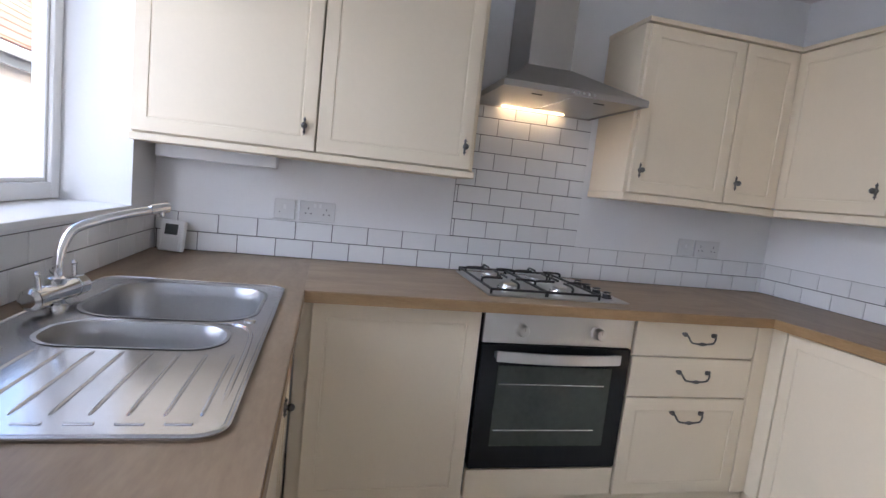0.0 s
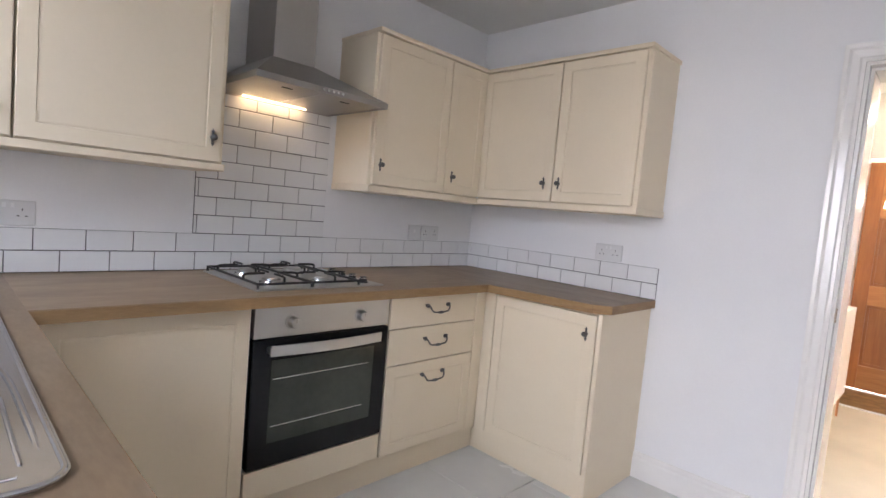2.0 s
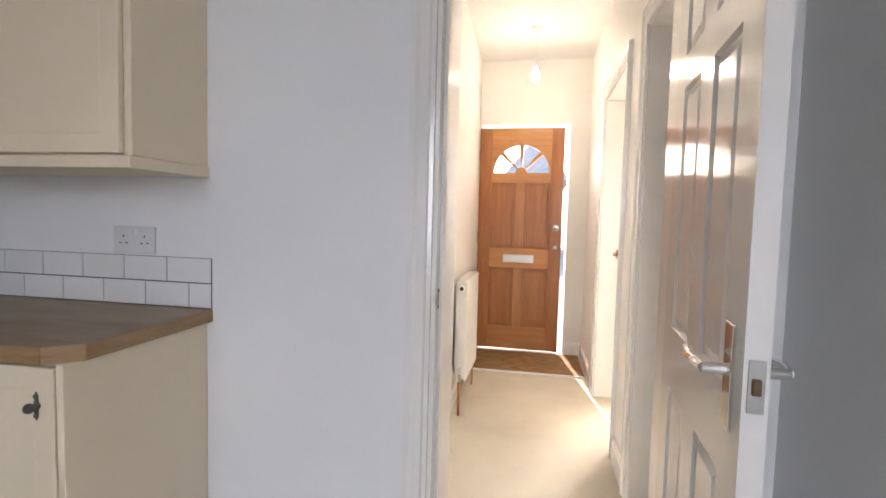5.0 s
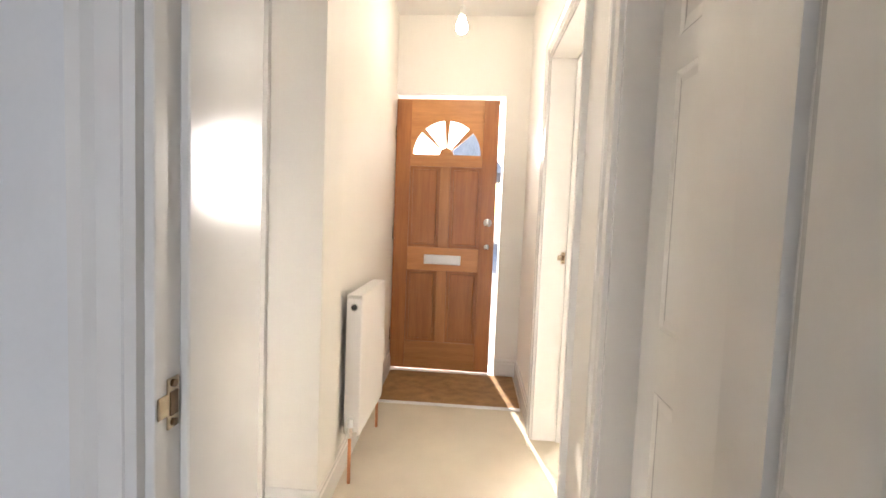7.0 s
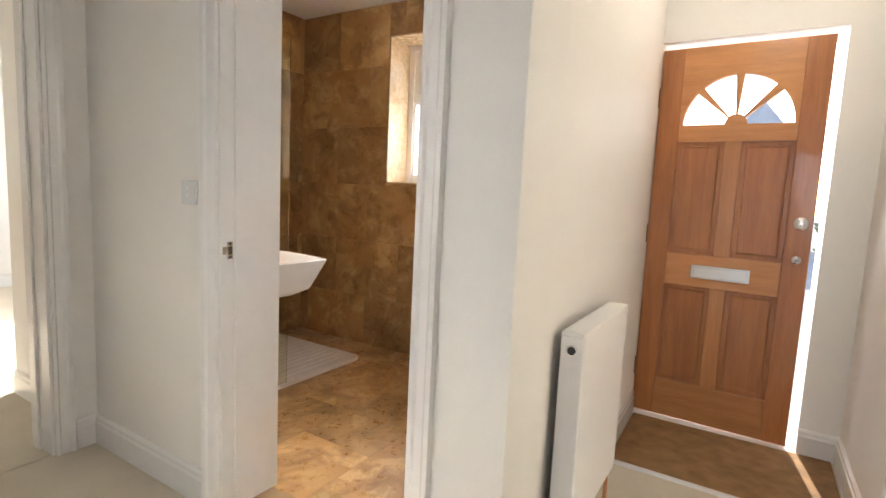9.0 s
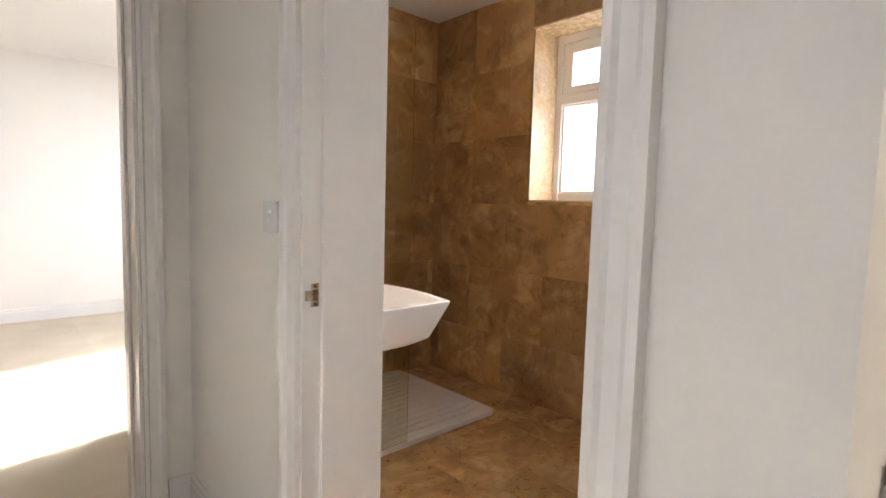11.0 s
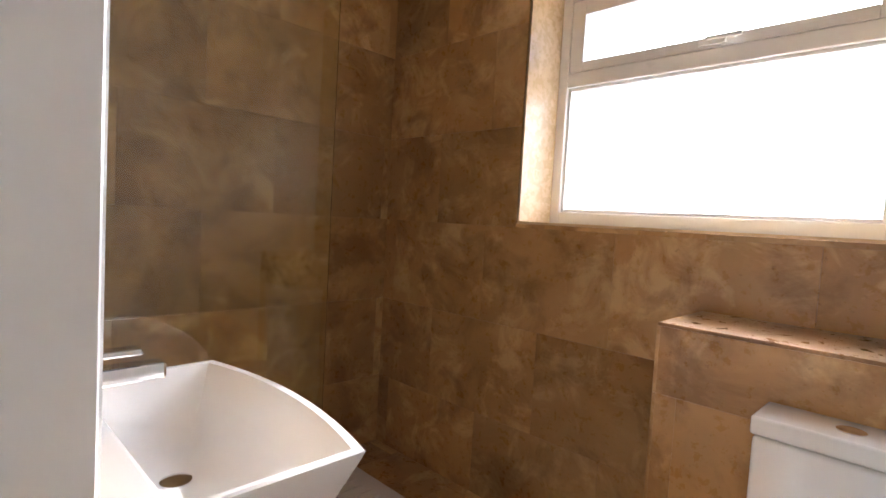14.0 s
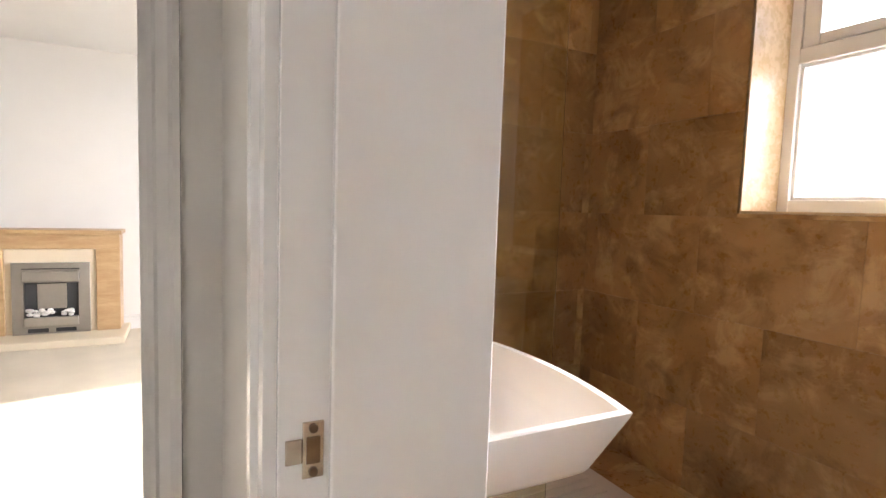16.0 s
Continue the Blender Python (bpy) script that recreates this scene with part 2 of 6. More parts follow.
M_BRICKRED = paint("red_brick_far", (0.34, 0.17, 0.11), 0.85, vary=0.2, scale=8, grain=60, bump=0.2)
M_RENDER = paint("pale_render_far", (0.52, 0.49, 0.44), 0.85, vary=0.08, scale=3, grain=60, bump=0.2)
M_ROOF = paint("grey_roof_tile", (0.12, 0.125, 0.14), 0.8, vary=0.2, scale=6, grain=40, bump=0.3, spread=0.1)
M_ROOFRED = paint("red_roof_tile", (0.30, 0.15, 0.095), 0.85, vary=0.2, scale=6, grain=40, bump=0.3, spread=0.12)
# grey slate lightened in colour to stand for sun haze
M_SLATE = paint("haze_paled_slate", (0.42, 0.43, 0.45), 0.8, vary=0.12, scale=5, grain=40, bump=0.3)
M_LEAF = paint("green_leaf", (0.07, 0.10, 0.035), 0.6, vary=0.4, scale=3, grain=20, bump=0.1)
M_BARK = paint("bark", (0.12, 0.09, 0.06), 0.9, vary=0.3, scale=10, grain=60, bump=0.4)
M_GROUND = paint("paving", (0.30, 0.29, 0.27), 0.9, vary=0.12, scale=1.5, grain=40, bump=0.2)
M_FENCE = wood("grey_fence_board", (0.30, 0.26, 0.21), (0.18, 0.15, 0.12), 0.8, (8, 8, 1), 2.0)
M_PEBBLE = paint("white_pebble", (0.75, 0.73, 0.70), 0.6, vary=0.1, scale=20, bump=0.1, spread=0.1)
M_SATIN = paint("satin_grey_metal", (0.42, 0.40, 0.37), 0.35, 0.85, vary=0.05, scale=6, bump=0.02)

m, t_, b_ = nodes_of("hood_lamp")
b_.inputs["Emission Color"].default_value, b_.inputs["Emission Strength"].default_value = (1.0, 0.70, 0.36, 1), 3.2
M_LAMP = m
m, t_, b_ = nodes_of("pendant_bulb_glow")
b_.inputs["Emission Color"].default_value, b_.inputs["Emission Strength"].default_value = (1.0, 0.90, 0.74, 1), 38.0
M_BULB = m


# ---------------------------------------------------------------- building helpers
def box(bm, lo, hi, bevel=0.0, seg=2, m=None):
    """A box from corner to corner, with rounded edges."""
    lo, hi = Vector(lo), Vector(hi)
    r = bmesh.ops.create_cube(bm, size=1.0)
    vs = r["verts"]
    for v in vs:
        v.co = Vector(((lo.x + hi.x) / 2 + v.co.x * (hi.x - lo.x), (lo.y + hi.y) / 2 + v.co.y * (hi.y - lo.y), (lo.z + hi.z) / 2 + v.co.z * (hi.z - lo.z)))
    if bevel:
        es = list({e for v in vs for e in v.link_edges})
        out = bmesh.ops.bevel(bm, geom=es, offset=bevel, segments=seg, profile=0.5, affect="EDGES")
        vs = list({v for f in out["faces"] for v in f.verts} | {v for v in vs if v.is_valid})
    if m:
        bmesh.ops.transform(bm, matrix=m, verts=vs)
    return vs


def rod(bm, a, b, r0, r1=None, n=14, caps=True):
    """A round bar or cone from a to b."""
    a, b = Vector(a), Vector(b)
    d = b - a
    m = Matrix.Translation((a + b) / 2) @ d.to_track_quat("Z", "Y").to_matrix().to_4x4()
    out = bmesh.ops.create_cone(bm, cap_ends=caps, segments=n, radius1=r0, radius2=r0 if r1 is None else r1, depth=d.length, matrix=m)
    return out["verts"]


def ball(bm, c, r, sx=1, sy=1, sz=1, n=12):
    m = Matrix.Translation(c) @ Matrix.Diagonal((sx, sy, sz, 1))
    return bmesh.ops.create_uvsphere(bm, u_segments=n, v_segments=max(6, n // 2), radius=r, matrix=m)["verts"]


def tube(bm, pts, r, n=10, steps=6):
    """A round pipe through points, its bends smoothed."""
    p = [Vector(q) for q in pts]
    line = []
    for i in range(len(p) - 1):
        p0, p1, p2, p3 = p[max(i - 1, 0)], p[i], p[i + 1], p[min(i + 2, len(p) - 1)]
        for k in range(steps):
            u = k / steps
            line.append(0.5 * ((2 * p1) + (p2 - p0) * u + (2 * p0 - 5 * p1 + 4 * p2 - p3) * u * u + (3 * p1 - p0 - 3 * p2 + p3) * u ** 3))
    line.append(p[-1])
    rings, side = [], None
    for i, q in enumerate(line):
        d = (line[min(i + 1, len(line) - 1)] - line[max(i - 1, 0)]).normalized()
        side = d.orthogonal().normalized() if side is None else (side - d * side.dot(d)).normalized()
        up = d.cross(side)
        rings.append([bm.verts.new(q + (side * math.cos(a) + up * math.sin(a)) * r) for a in (2 * math.pi * k / n for k in range(n))])
    for a, b in zip(rings, rings[1:]):
        for k in range(n):
            bm.faces.new((a[k], a[(k + 1) % n], b[(k + 1) % n], b[k]))
    bm.faces.new(rings[0][::-1])
    bm.faces.new(rings[-1])


def lathe(bm, profile, n=24, m=None):
    """A turned shape from (radius, height) pairs about z."""
    rings = []
    for r, z in profile:
        rings.append([bm.verts.new((r * math.cos(2 * math.pi * k / n), r * math.sin(2 * math.pi * k / n), z)) for k in range(n)])
    for a, b in zip(rings, rings[1:]):
        for k in range(n):
            bm.faces.new((a[k], a[(k + 1) % n], b[(k + 1) % n], b[k]))
    bm.faces.new(rings[0][::-1])
    bm.faces.new(rings[-1])
    if m:
        bmesh.ops.transform(bm, matrix=m, verts=[v for ring in rings for v in ring])


def sheet(bm, outer, holes, d, m):
    """A flat plate with holes: outlines in (s, z), d thick along y, placed by m."""
    made = bmesh.new()
    edges = []
    for ring in (outer, *holes):
        vs = [made.verts.new((s, 0, z)) for s, z in ring]
        edges += [made.edges.new((vs[i], vs[(i + 1) % len(vs)])) for i in range(len(vs))]
    bmesh.ops.triangle_fill(made, use_beauty=True, use_dissolve=False, edges=edges)
    ext = bmesh.ops.extrude_face_region(made, geom=list(made.faces))
    bmesh.ops.translate(made, verts=[g for g in ext["geom"] if isinstance(g, bmesh.types.BMVert)], vec=(0, d, 0))
    bmesh.ops.recalc_face_normals(made, faces=list(made.faces))
    bmesh.ops.transform(made, matrix=m, verts=list(made.verts))
    me = bpy.data.meshes.new("tmp")
    made.to_mesh(me)
    made.free()
    bm.from_mesh(me)
    bpy.data.meshes.remove(me)


def rect(s0, z0, s1, z1):
    return [(s0, z0), (s1, z0), (s1, z1), (s0, z1)]


def thing(name, base, label="", category="", group="", kind=""):
    ob = new(name)
    ob.empty_display_size = 0.1
    ob.location = base
    return tagged(ob, label, category, group, kind)


def root_of(ob):
    p = Vector((0, 0, 0))
    while ob:
        p += ob.location
        ob = ob.parent
    return p


def part(name, bm, material, parent=None, label="", smooth=False):
    """Links a bmesh, given in the world's metres, as one mesh under parent."""
    bmesh.ops.recalc_face_normals(bm, faces=list(bm.faces))
    if parent:
        bmesh.ops.translate(bm, verts=list(bm.verts), vec=-root_of(parent))
    me = bpy.data.meshes.new(name)
    bm.to_mesh(me)
    bm.free()
    me.materials.append(material)
    if smooth:
        for p in me.polygons:
            p.use_smooth = True
        me.set_sharp_from_angle(angle=radians(35))
    ob = new(name, me)
    if parent:
        ob.parent = parent
    if label:
        tagged(ob, label)
    return ob


def single(name, bm, material, label, category="", kind="", group="", smooth=False):
    """A thing that is one mesh, its origin at its base."""
    lo = [min(v.co[i] for v in bm.verts) for i in range(3)]
    hi = [max(v.co[i] for v in bm.verts) for i in range(3)]
    base = Vector(((lo[0] + hi[0]) / 2, (lo[1] + hi[1]) / 2, lo[2]))
    bmesh.ops.translate(bm, verts=list(bm.verts), vec=-base)
    ob = part(name, bm, material, None, "", smooth)
    ob.location = base
    return tagged(ob, label, category, group, kind)


def boxed(name, lo, hi, material, parent=None, label="", bevel=0.002, seg=1):
    bm = bmesh.new()
    box(bm, lo, hi, bevel, seg)
    return part(name, bm, material, parent, label)


def fixed(name, lo, hi, material, label, category="", bevel=0.0):
    bm = bmesh.new()
    box(bm, lo, hi, bevel, 1)
    return single(name, bm, material, label, category, "structure")


def run(p0, p1):
    """The frame of a wall that runs from p0 to p1: s along it, y to its left."""
    a, b = Vector((*p0, 0)), Vector((*p1, 0))
    ang = math.atan2(b.y - a.y, b.x - a.x)
    return Matrix.Translation(a) @ Matrix.Rotation(ang, 4, "Z"), (b - a).length


def wall(name, p0, p1, z0, z1, d, holes, material, label):
    """A wall whose face runs from p0 to p1, d thick to the left of that line, with openings (s0, z0, s1, z1)."""
    m, length = run(p0, p1)
    bm = bmesh.new()
    outer = rect(0, z0, length, z1)
    rings = []
    for s0, a, s1, b in holes:
        rings.append(rect(s0, a if a > z0 else z0 + 1e-4, s1, b))
    sheet(bm, outer, rings, d, m)
    return single(name, bm, material, label, "wall", "structure")


# ---------------------------------------------------------------- the plan
KN, KE, KW, KS = 2.72, 2.46, -0.53, -0.14      # kitchen faces: north, east, west, south
KD0, KD1, KDT = 0.085, 0.765, 1.955            # kitchen doorway along y, and its head
HX0, BX0, BX1, FX = 2.70, 3.75, 3.99, 5.65     # hall's west face, bathroom wall, front wall's inner face
BD0, BD1, BDT = 1.245, 2.07, 1.99              # bathroom doorway along y
LX = 7.10                                      # front room, inner face of its front wall
BN = 3.73                                      # bathroom's north face
LS, LN = 3.12, 7.05                            # living room, south and north faces
CK, CH, CB, CL = 2.40, 2.58, 2.49, 2.50        # ceilings

# walls
wall("wall_north", (KW - 0.3, KN), (KE + 0.12, KN), 0, CH, 0.24, [], M_WALL, "plain white plastered kitchen wall behind the hob")
# first opening is made for the added door and its fill lamp
wall("wall_west", (KW, KS - 0.2), (KW, KN), 0, CH, 0.30, [(0.26, 0.0, 0.96, 2.05), (0.95 - KS + 0.2, 1.066, 2.468 - KS + 0.2, 2.20)], M_WALL, "white kitchen wall with a deep window reveal")
wall("wall_south", (KE + 0.24, KS), (KW - 0.3, KS), 0, CH, 0.2, [], M_WALL, "plain white kitchen wall behind the sink run")
wall("wall_east", (HX0, KS - 0.2), (HX0, LS + 0.02), 0, CH, 0.24, [(KD0 - KS + 0.2, 0, KD1 - KS + 0.2, KDT)], M_WALL, "white wall between kitchen and hall with a doorway")
HR = lambda x: 0.06 + (x - 2.70) * 0.0135
wall("wall_hall_south", (FX, HR(FX)), (HX0, HR(HX0)), 0, CH, 0.17, [(FX - 4.62, 0, FX - 3.745, 2.0), (FX - 3.285, 0, FX - 2.80, 2.0)], M_HALLWALL, "cream hall wall with two doorways")
wall("wall_hall_north", (BX0 + 0.01, 0.972), (FX, 1.045), 0, CH, 0.12, [], M_HALLWALL, "cream hall wall behind the radiator")
wall("wall_bathroom_west", (BX1, 0.972), (BX1, BN + 0.12), 0, CH, 0.24, [(BD0 - 0.972, 0, BD1 - 0.972, BDT)], M_HALLWALL, "cream wall between hall and bathroom with a doorway")
wall("wall_bathroom_north", (BX1, BN), (FX, BN), 0, CH, 0.12, [], M_WALL, "wall between bathroom and living room")
wall("wall_living_south", (HX0 - 2.2, 2.96), (BX0, 2.96), 0, CH, 0.16, [(2.2 + 0.06, 0, 3.585 - HX0 + 2.2, 2.0)], M_HALLWALL, "cream wall with the doorway to the living room")
wall("wall_living_west", (0.5, 2.96), (0.5, LN + 0.2), 0, CH, 0.2, [], M_HALLWALL, "plain cream living room wall")
wall("wall_living_north", (0.3, LN), (FX + 0.3, LN), 0, CH, 0.2, [], M_HALLWALL, "plain cream living room wall behind the fireplace")
wall("wall_lounge_south", (LX + 0.3, -3.6), (HX0 - 0.24, -3.6), 0, CH, 0.2, [], M_HALLWALL, "plain cream front room wall")
wall("wall_lounge_west", (HX0 - 0.002, -3.8), (HX0 - 0.002, KS - 0.21), 0, CH, 0.24, [], M_HALLWALL, "plain cream front room wall")
wall("wall_lounge_front", (LX + 0.30, -3.8), (LX + 0.30, 0.08), -0.1, CH, 0.30, [(1.2, 1.02, 3.8 - 0.70, 1.98)], M_HALLWALL, "front room wall with a wide window")
wall("wall_lounge_north", (LX, 0.08), (FX + 0.30, 0.08), -0.1, CH, 0.17, [], M_HALLWALL, "front room wall beside the porch")
Y0 = -0.09
wall("wall_front", (FX + 0.30, Y0), (FX + 0.30, LN + 0.2), -0.1, CH, 0.30,
     [(0.265 - Y0, 0.0, 1.047 - Y0, 2.03), (1.643 - Y0, 1.24, 2.866 - Y0, 2.268), (3.9 - Y0, 0.70, 5.87 - Y0, 2.15)],
     M_HALLWALL, "front wall of the house with door and windows")

# ceilings and floors
fixed("ceiling_kitchen", (KW - 0.1, KS - 0.1, CK), (KE + 0.1, KN + 0.1, CK + 0.05), M_CEIL, "flat white kitchen ceiling", "ceiling")
fixed("ceiling_hall", (HX0 - 0.1, -0.1, CH - 0.004), (FX + 0.1, 3.05, CH + 0.05), M_CEIL, "flat white hall ceiling", "ceiling")
fixed("ceiling_bathroom", (BX1 - 0.1, 1.05, CB), (FX + 0.1, BN + 0.06, CB + 0.05), M_CEIL, "flat white bathroom ceiling", "ceiling")
fixed("ceiling_living", (0.4, 3.06, CL + 0.004), (FX + 0.1, LN + 0.1, CL + 0.054), M_CEIL, "flat white living room ceiling", "ceiling")
fixed("ceiling_lounge", (HX0 - 0.1, -3.7, CL), (LX + 0.1, -0.06, CL + 0.05), M_CEIL, "flat white front room ceiling", "ceiling")
# unseen roof; its ridge height is set to keep sun off the neighbour's wall
bm = bmesh.new()
ends = [[bm.verts.new((x, y, z)) for x, z in ((KW - 0.75, CH + 0.06), (FX + 0.65, CH + 0.06), (FX + 0.65, CH + 0.18), (2.55, 6.1), (KW - 0.75, CH + 0.18))] for y in (-4.2, LN + 0.6)]
bm.faces.new(ends[0])
bm.faces.new(ends[1][::-1])
for i in range(5):
    bm.faces.new((ends[0][i], ends[1][i], ends[1][(i + 1) % 5], ends[0][(i + 1) % 5]))
single("roof", bm, M_ROOF, "unseen grey pitched roof, raised to shade the neighbour's wall", "roof", "structure")
fixed("roof_front_room", (FX + 0.652, -4.2, CH + 0.06), (LX + 0.5, 0.20, CH + 0.20), M_ROOF, "low grey roof over the projecting front room", "roof")
floor_k = fixed("floor_kitchen", (KW - 0.1, KS - 0.1, -0.10), (KE + 0.06, KN + 0.1, -0.006), M_FGROUT, "pale tiled kitchen floor with thin joints", "floor")
fixed("floor_hall", (KE + 0.06, -0.15, -0.10), (FX + 0.05, 2.975, 0.010), M_CARPET, "beige carpet in the hall", "carpet")
fixed("floor_living", (0.4, 2.98, -0.10), (BX0 + 0.06, LN + 0.1, 0.012), M_CARPET, "beige carpet in the living room", "carpet")
fixed("floor_living_bay", (BX0 + 0.06, BN + 0.05, -0.10), (FX + 0.1, LN + 0.1, 0.012), M_CARPET, "beige carpet in the living room", "carpet")
fixed("floor_lounge", (HX0 - 0.1, -3.7, -0.10), (LX + 0.1, -0.151, 0.012), M_CARPET, "beige carpet in the front room", "carpet")
floor_b = fixed("floor_bathroom", (BX1 - 0.235, 1.06, -0.10), (FX + 0.05, BN + 0.05, 0.0105), M_TGROUT, "travertine tiled bathroom floor", "floor")
fixed("ground", (-60, -60, -0.6), (80, 80, -0.12), M_GROUND, "paved ground around the house", "ground")


# ---------------------------------------------------------------- trim
def moulding(bm, m, length, prof):
    """A straight length of moulding: profile (out, up) along s, placed by m; out is towards -y."""
    ends = []
    for s in (0, length):
        ends.append([bm.verts.new(m @ Vector((s, -o, u))) for o, u in prof])
    n = len(prof)
    for i in range(n):
        bm.faces.new((ends[0][i], ends[0][(i + 1) % n], ends[1][(i + 1) % n], ends[1][i]))
    bm.faces.new(ends[0])
    bm.faces.new(ends[1][::-1])


SKIRT = [(0, 0), (0.016, 0), (0.016, 0.095), (0.012, 0.105), (0.012, 0.118), (0.006, 0.128), (0, 0.130)]
ARCH = [(0, 0), (0.014, 0.0), (0.016, 0.012), (0.010, 0.020), (0.013, 0.045), (0.020, 0.055), (0.022, 0.070), (0, 0.072)]


def skirting(p0, p1, z=0.0, material=None, label="white moulded skirting board"):
    m, length = run(p0, p1)
    bm = bmesh.new()
    moulding(bm, Matrix.Translation((0, 0, z)) @ m, length, SKIRT)
    return single("baseboard", bm, material or M_GLOSS, label, "skirting board", "structure")


skirting((KE, 1.478), (KE, KD1 + 0.08))
skirting((FX, HR(FX)), (4.70, HR(4.70)), 0.01)
skirting((3.672, HR(3.672)), (3.358, HR(3.358)), 0.01)
skirting((FX, 0.262), (FX, HR(FX)), 0.01)
skirting((BX0, 0.975), (FX, 1.045), 0.01)
skirting((BX0, 1.165), (BX0, 0.96), 0.01)
skirting((BX0, 2.96), (BX0, 2.15), 0.01)
skirting((3.662, 2.96), (BX0, 2.96), 0.01)
skirting((HX0, KD1 + 0.08), (HX0, 2.96), 0.01)
skirting((0.5, LN), (FX, LN), 0.012)
skirting((BX0, LS), (3.62, LS), 0.012)
skirting((BX0 + 0.001, BN + 0.12), (BX0 + 0.001, LS), 0.012)
skirting((FX, BN + 0.12), (BX0, BN + 0.12), 0.012)


def architrave(face, s0, s1, head, z, label, sides=(True, True), proud=1.0):
    """Moulded surround of a doorway on the face frame (matrix): from s0 to s1, up to head."""
    root = thing("architrave", face @ Vector(((s0 + s1) / 2, 0, z)), label, "door trim", "", "structure")
    for side, s in ((0, s0), (1, s1)):
        if not sides[side]:
            continue
        bm = bmesh.new()
        prof = [(o * proud, u if side else -u) for o, u in ARCH]
        ends = []
        for h in (z, head):
            ends.append([bm.verts.new(face @ Vector((s + u, -o, h + (abs(u) if h == head else 0)))) for o, u in prof])
        n = len(prof)
        for i in range(n):
            bm.faces.new((ends[0][i], ends[0][(i + 1) % n], ends[1][(i + 1) % n], ends[1][i]))
        bm.faces.new(ends[0])
        bm.faces.new(ends[1][::-1])
        part("upright", bm, M_GLOSS, root)
    bm = bmesh.new()
    ends = []
    for s, sg in ((s0, -1), (s1, 1)):
        ends.append([bm.verts.new(face @ Vector((s + sg * u, -o * proud, head + u))) for o, u in ARCH])
    n = len(ARCH)
    for i in range(n):
        bm.faces.new((ends[0][i], ends[0][(i + 1) % n], ends[1][(i + 1) % n], ends[1][i]))
    bm.faces.new(ends[0])
    bm.faces.new(ends[1][::-1])
    part("head", bm, M_GLOSS, root)
    return root


def lining(face, s0, s1, head, z, depth, stop_at, label, t=0.012):
    """Boards that line a doorway through a wall, with a stop bead; y runs into the wall."""
    root = thing("door_lining", face @ Vector(((s0 + s1) / 2, depth / 2, z)), label, "door frame", "", "structure")
    for s, a, b in ((s0, 0, t), (s1, -t, 0)):
        bm = bmesh.new()
        box(bm, (s + a, -0.001, z), (s + b, depth + 0.001, head), 0.001, 1, face)
        part("jamb", bm, M_GLOSS, root)
        bm = bmesh.new()
        k = 0.012 if a == 0 else -0.012
        x0, x1 = sorted((s + (b if a == 0 else a), s + (b if a == 0 else a) + k))
        box(bm, (x0, stop_at, z), (x1, depth + 0.001, head - t), 0.002, 1, face)
        part("stop", bm, M_GLOSS, root)
    bm = bmesh.new()
    box(bm, (s0 + t, -0.001, head - t), (s1 - t, depth + 0.001, head), 0.001, 1, face)
    part("head", bm, M_GLOSS, root)
    bm = bmesh.new()
    box(bm, (s0 + t + 0.012, stop_at, head - t - 0.012), (s1 - t - 0.012, depth + 0.001, head - t), 0.002, 1, face)
    part("stop", bm, M_GLOSS, root)
    return root


def strike(face, s, y, z, side, label):
    """A latch keep let into a jamb: plate, recess, lip and two screws."""
    root = thing("latch_keep", face @ Vector((s, y, z)), label, "latch keep")
    k = 0.003 * side
    bm = bmesh.new()
    box(bm, (min(s, s + k), y - 0.011, z - 0.03), (max(s, s + k), y + 0.011, z + 0.03), 0.001, 1, face)
    box(bm, (min(s, s + k), y - 0.028, z - 0.013), (max(s, s + k), y - 0.011, z + 0.013), 0.001, 1, face)
    part("plate", bm, M_KEEP, root)
    bm = bmesh.new()
    box(bm, (min(s, s + k * 1.3), y - 0.007, z - 0.014), (max(s, s + k * 1.3), y + 0.007, z + 0.014), 0, 1, face)
    part("recess", bm, M_BRASS, root)
    for dz in (-0.023, 0.023):
        bm = bmesh.new()
        rod(bm, face @ Vector((s + k * 0.9, y, z + dz)), face @ Vector((s + k * 1.7, y, z + dz)), 0.0045)
        part("screw", bm, M_BRASS, root)


# faces of the doorways: s along the wall, y into it
F_KITCH = run((KE, 3.0), (KE, -1.0))[0]            # s = 3.0 - y, faces the kitchen
F_KHALL = run((HX0, -1.0), (HX0, 3.0))[0]          # s = y + 1.0, faces the hall
F_BATH = run((BX0, 3.0), (BX0, 0.0))[0]            # s = 3.0 - y, faces the hall
F_BIN = run((BX1, 0.0), (BX1, 3.0))[0]
F_HS, _ = run((FX, HR(FX)), (HX0, HR(HX0)))        # s = 5.65 - x, into the south wall (y to the left is -y)
F_LIV = run((HX0, 2.96), (BX0, 2.96))[0]           # s = x - 2.70

architrave(F_KITCH, 3.0 - KD1, 3.0 - KD0, KDT, 0.0, "white gloss moulded architrave of the kitchen doorway")
architrave(F_KHALL, KD0 + 1.0, KD1 + 1.0, KDT, 0.01, "white gloss moulded architrave on the hall side", (False, True))
lining(F_KITCH, 3.0 - KD1, 3.0 - KD0, KDT, 0.0, 0.24, 0.045, "white gloss door lining of the kitchen doorway")
strike(F_KITCH, 3.0 - KD1 + 0.012, 0.03, 0.968, 1, "small latch keep on the kitchen door jamb")
architrave(F_BATH, 3.0 - BD1, 3.0 - BD0, BDT, 0.01, "white gloss moulded architrave of the bathroom doorway")
lining(F_BATH, 3.0 - BD1, 3.0 - BD0, BDT, 0.0105, 0.24, 0.05, "white gloss door lining of the bathroom doorway")
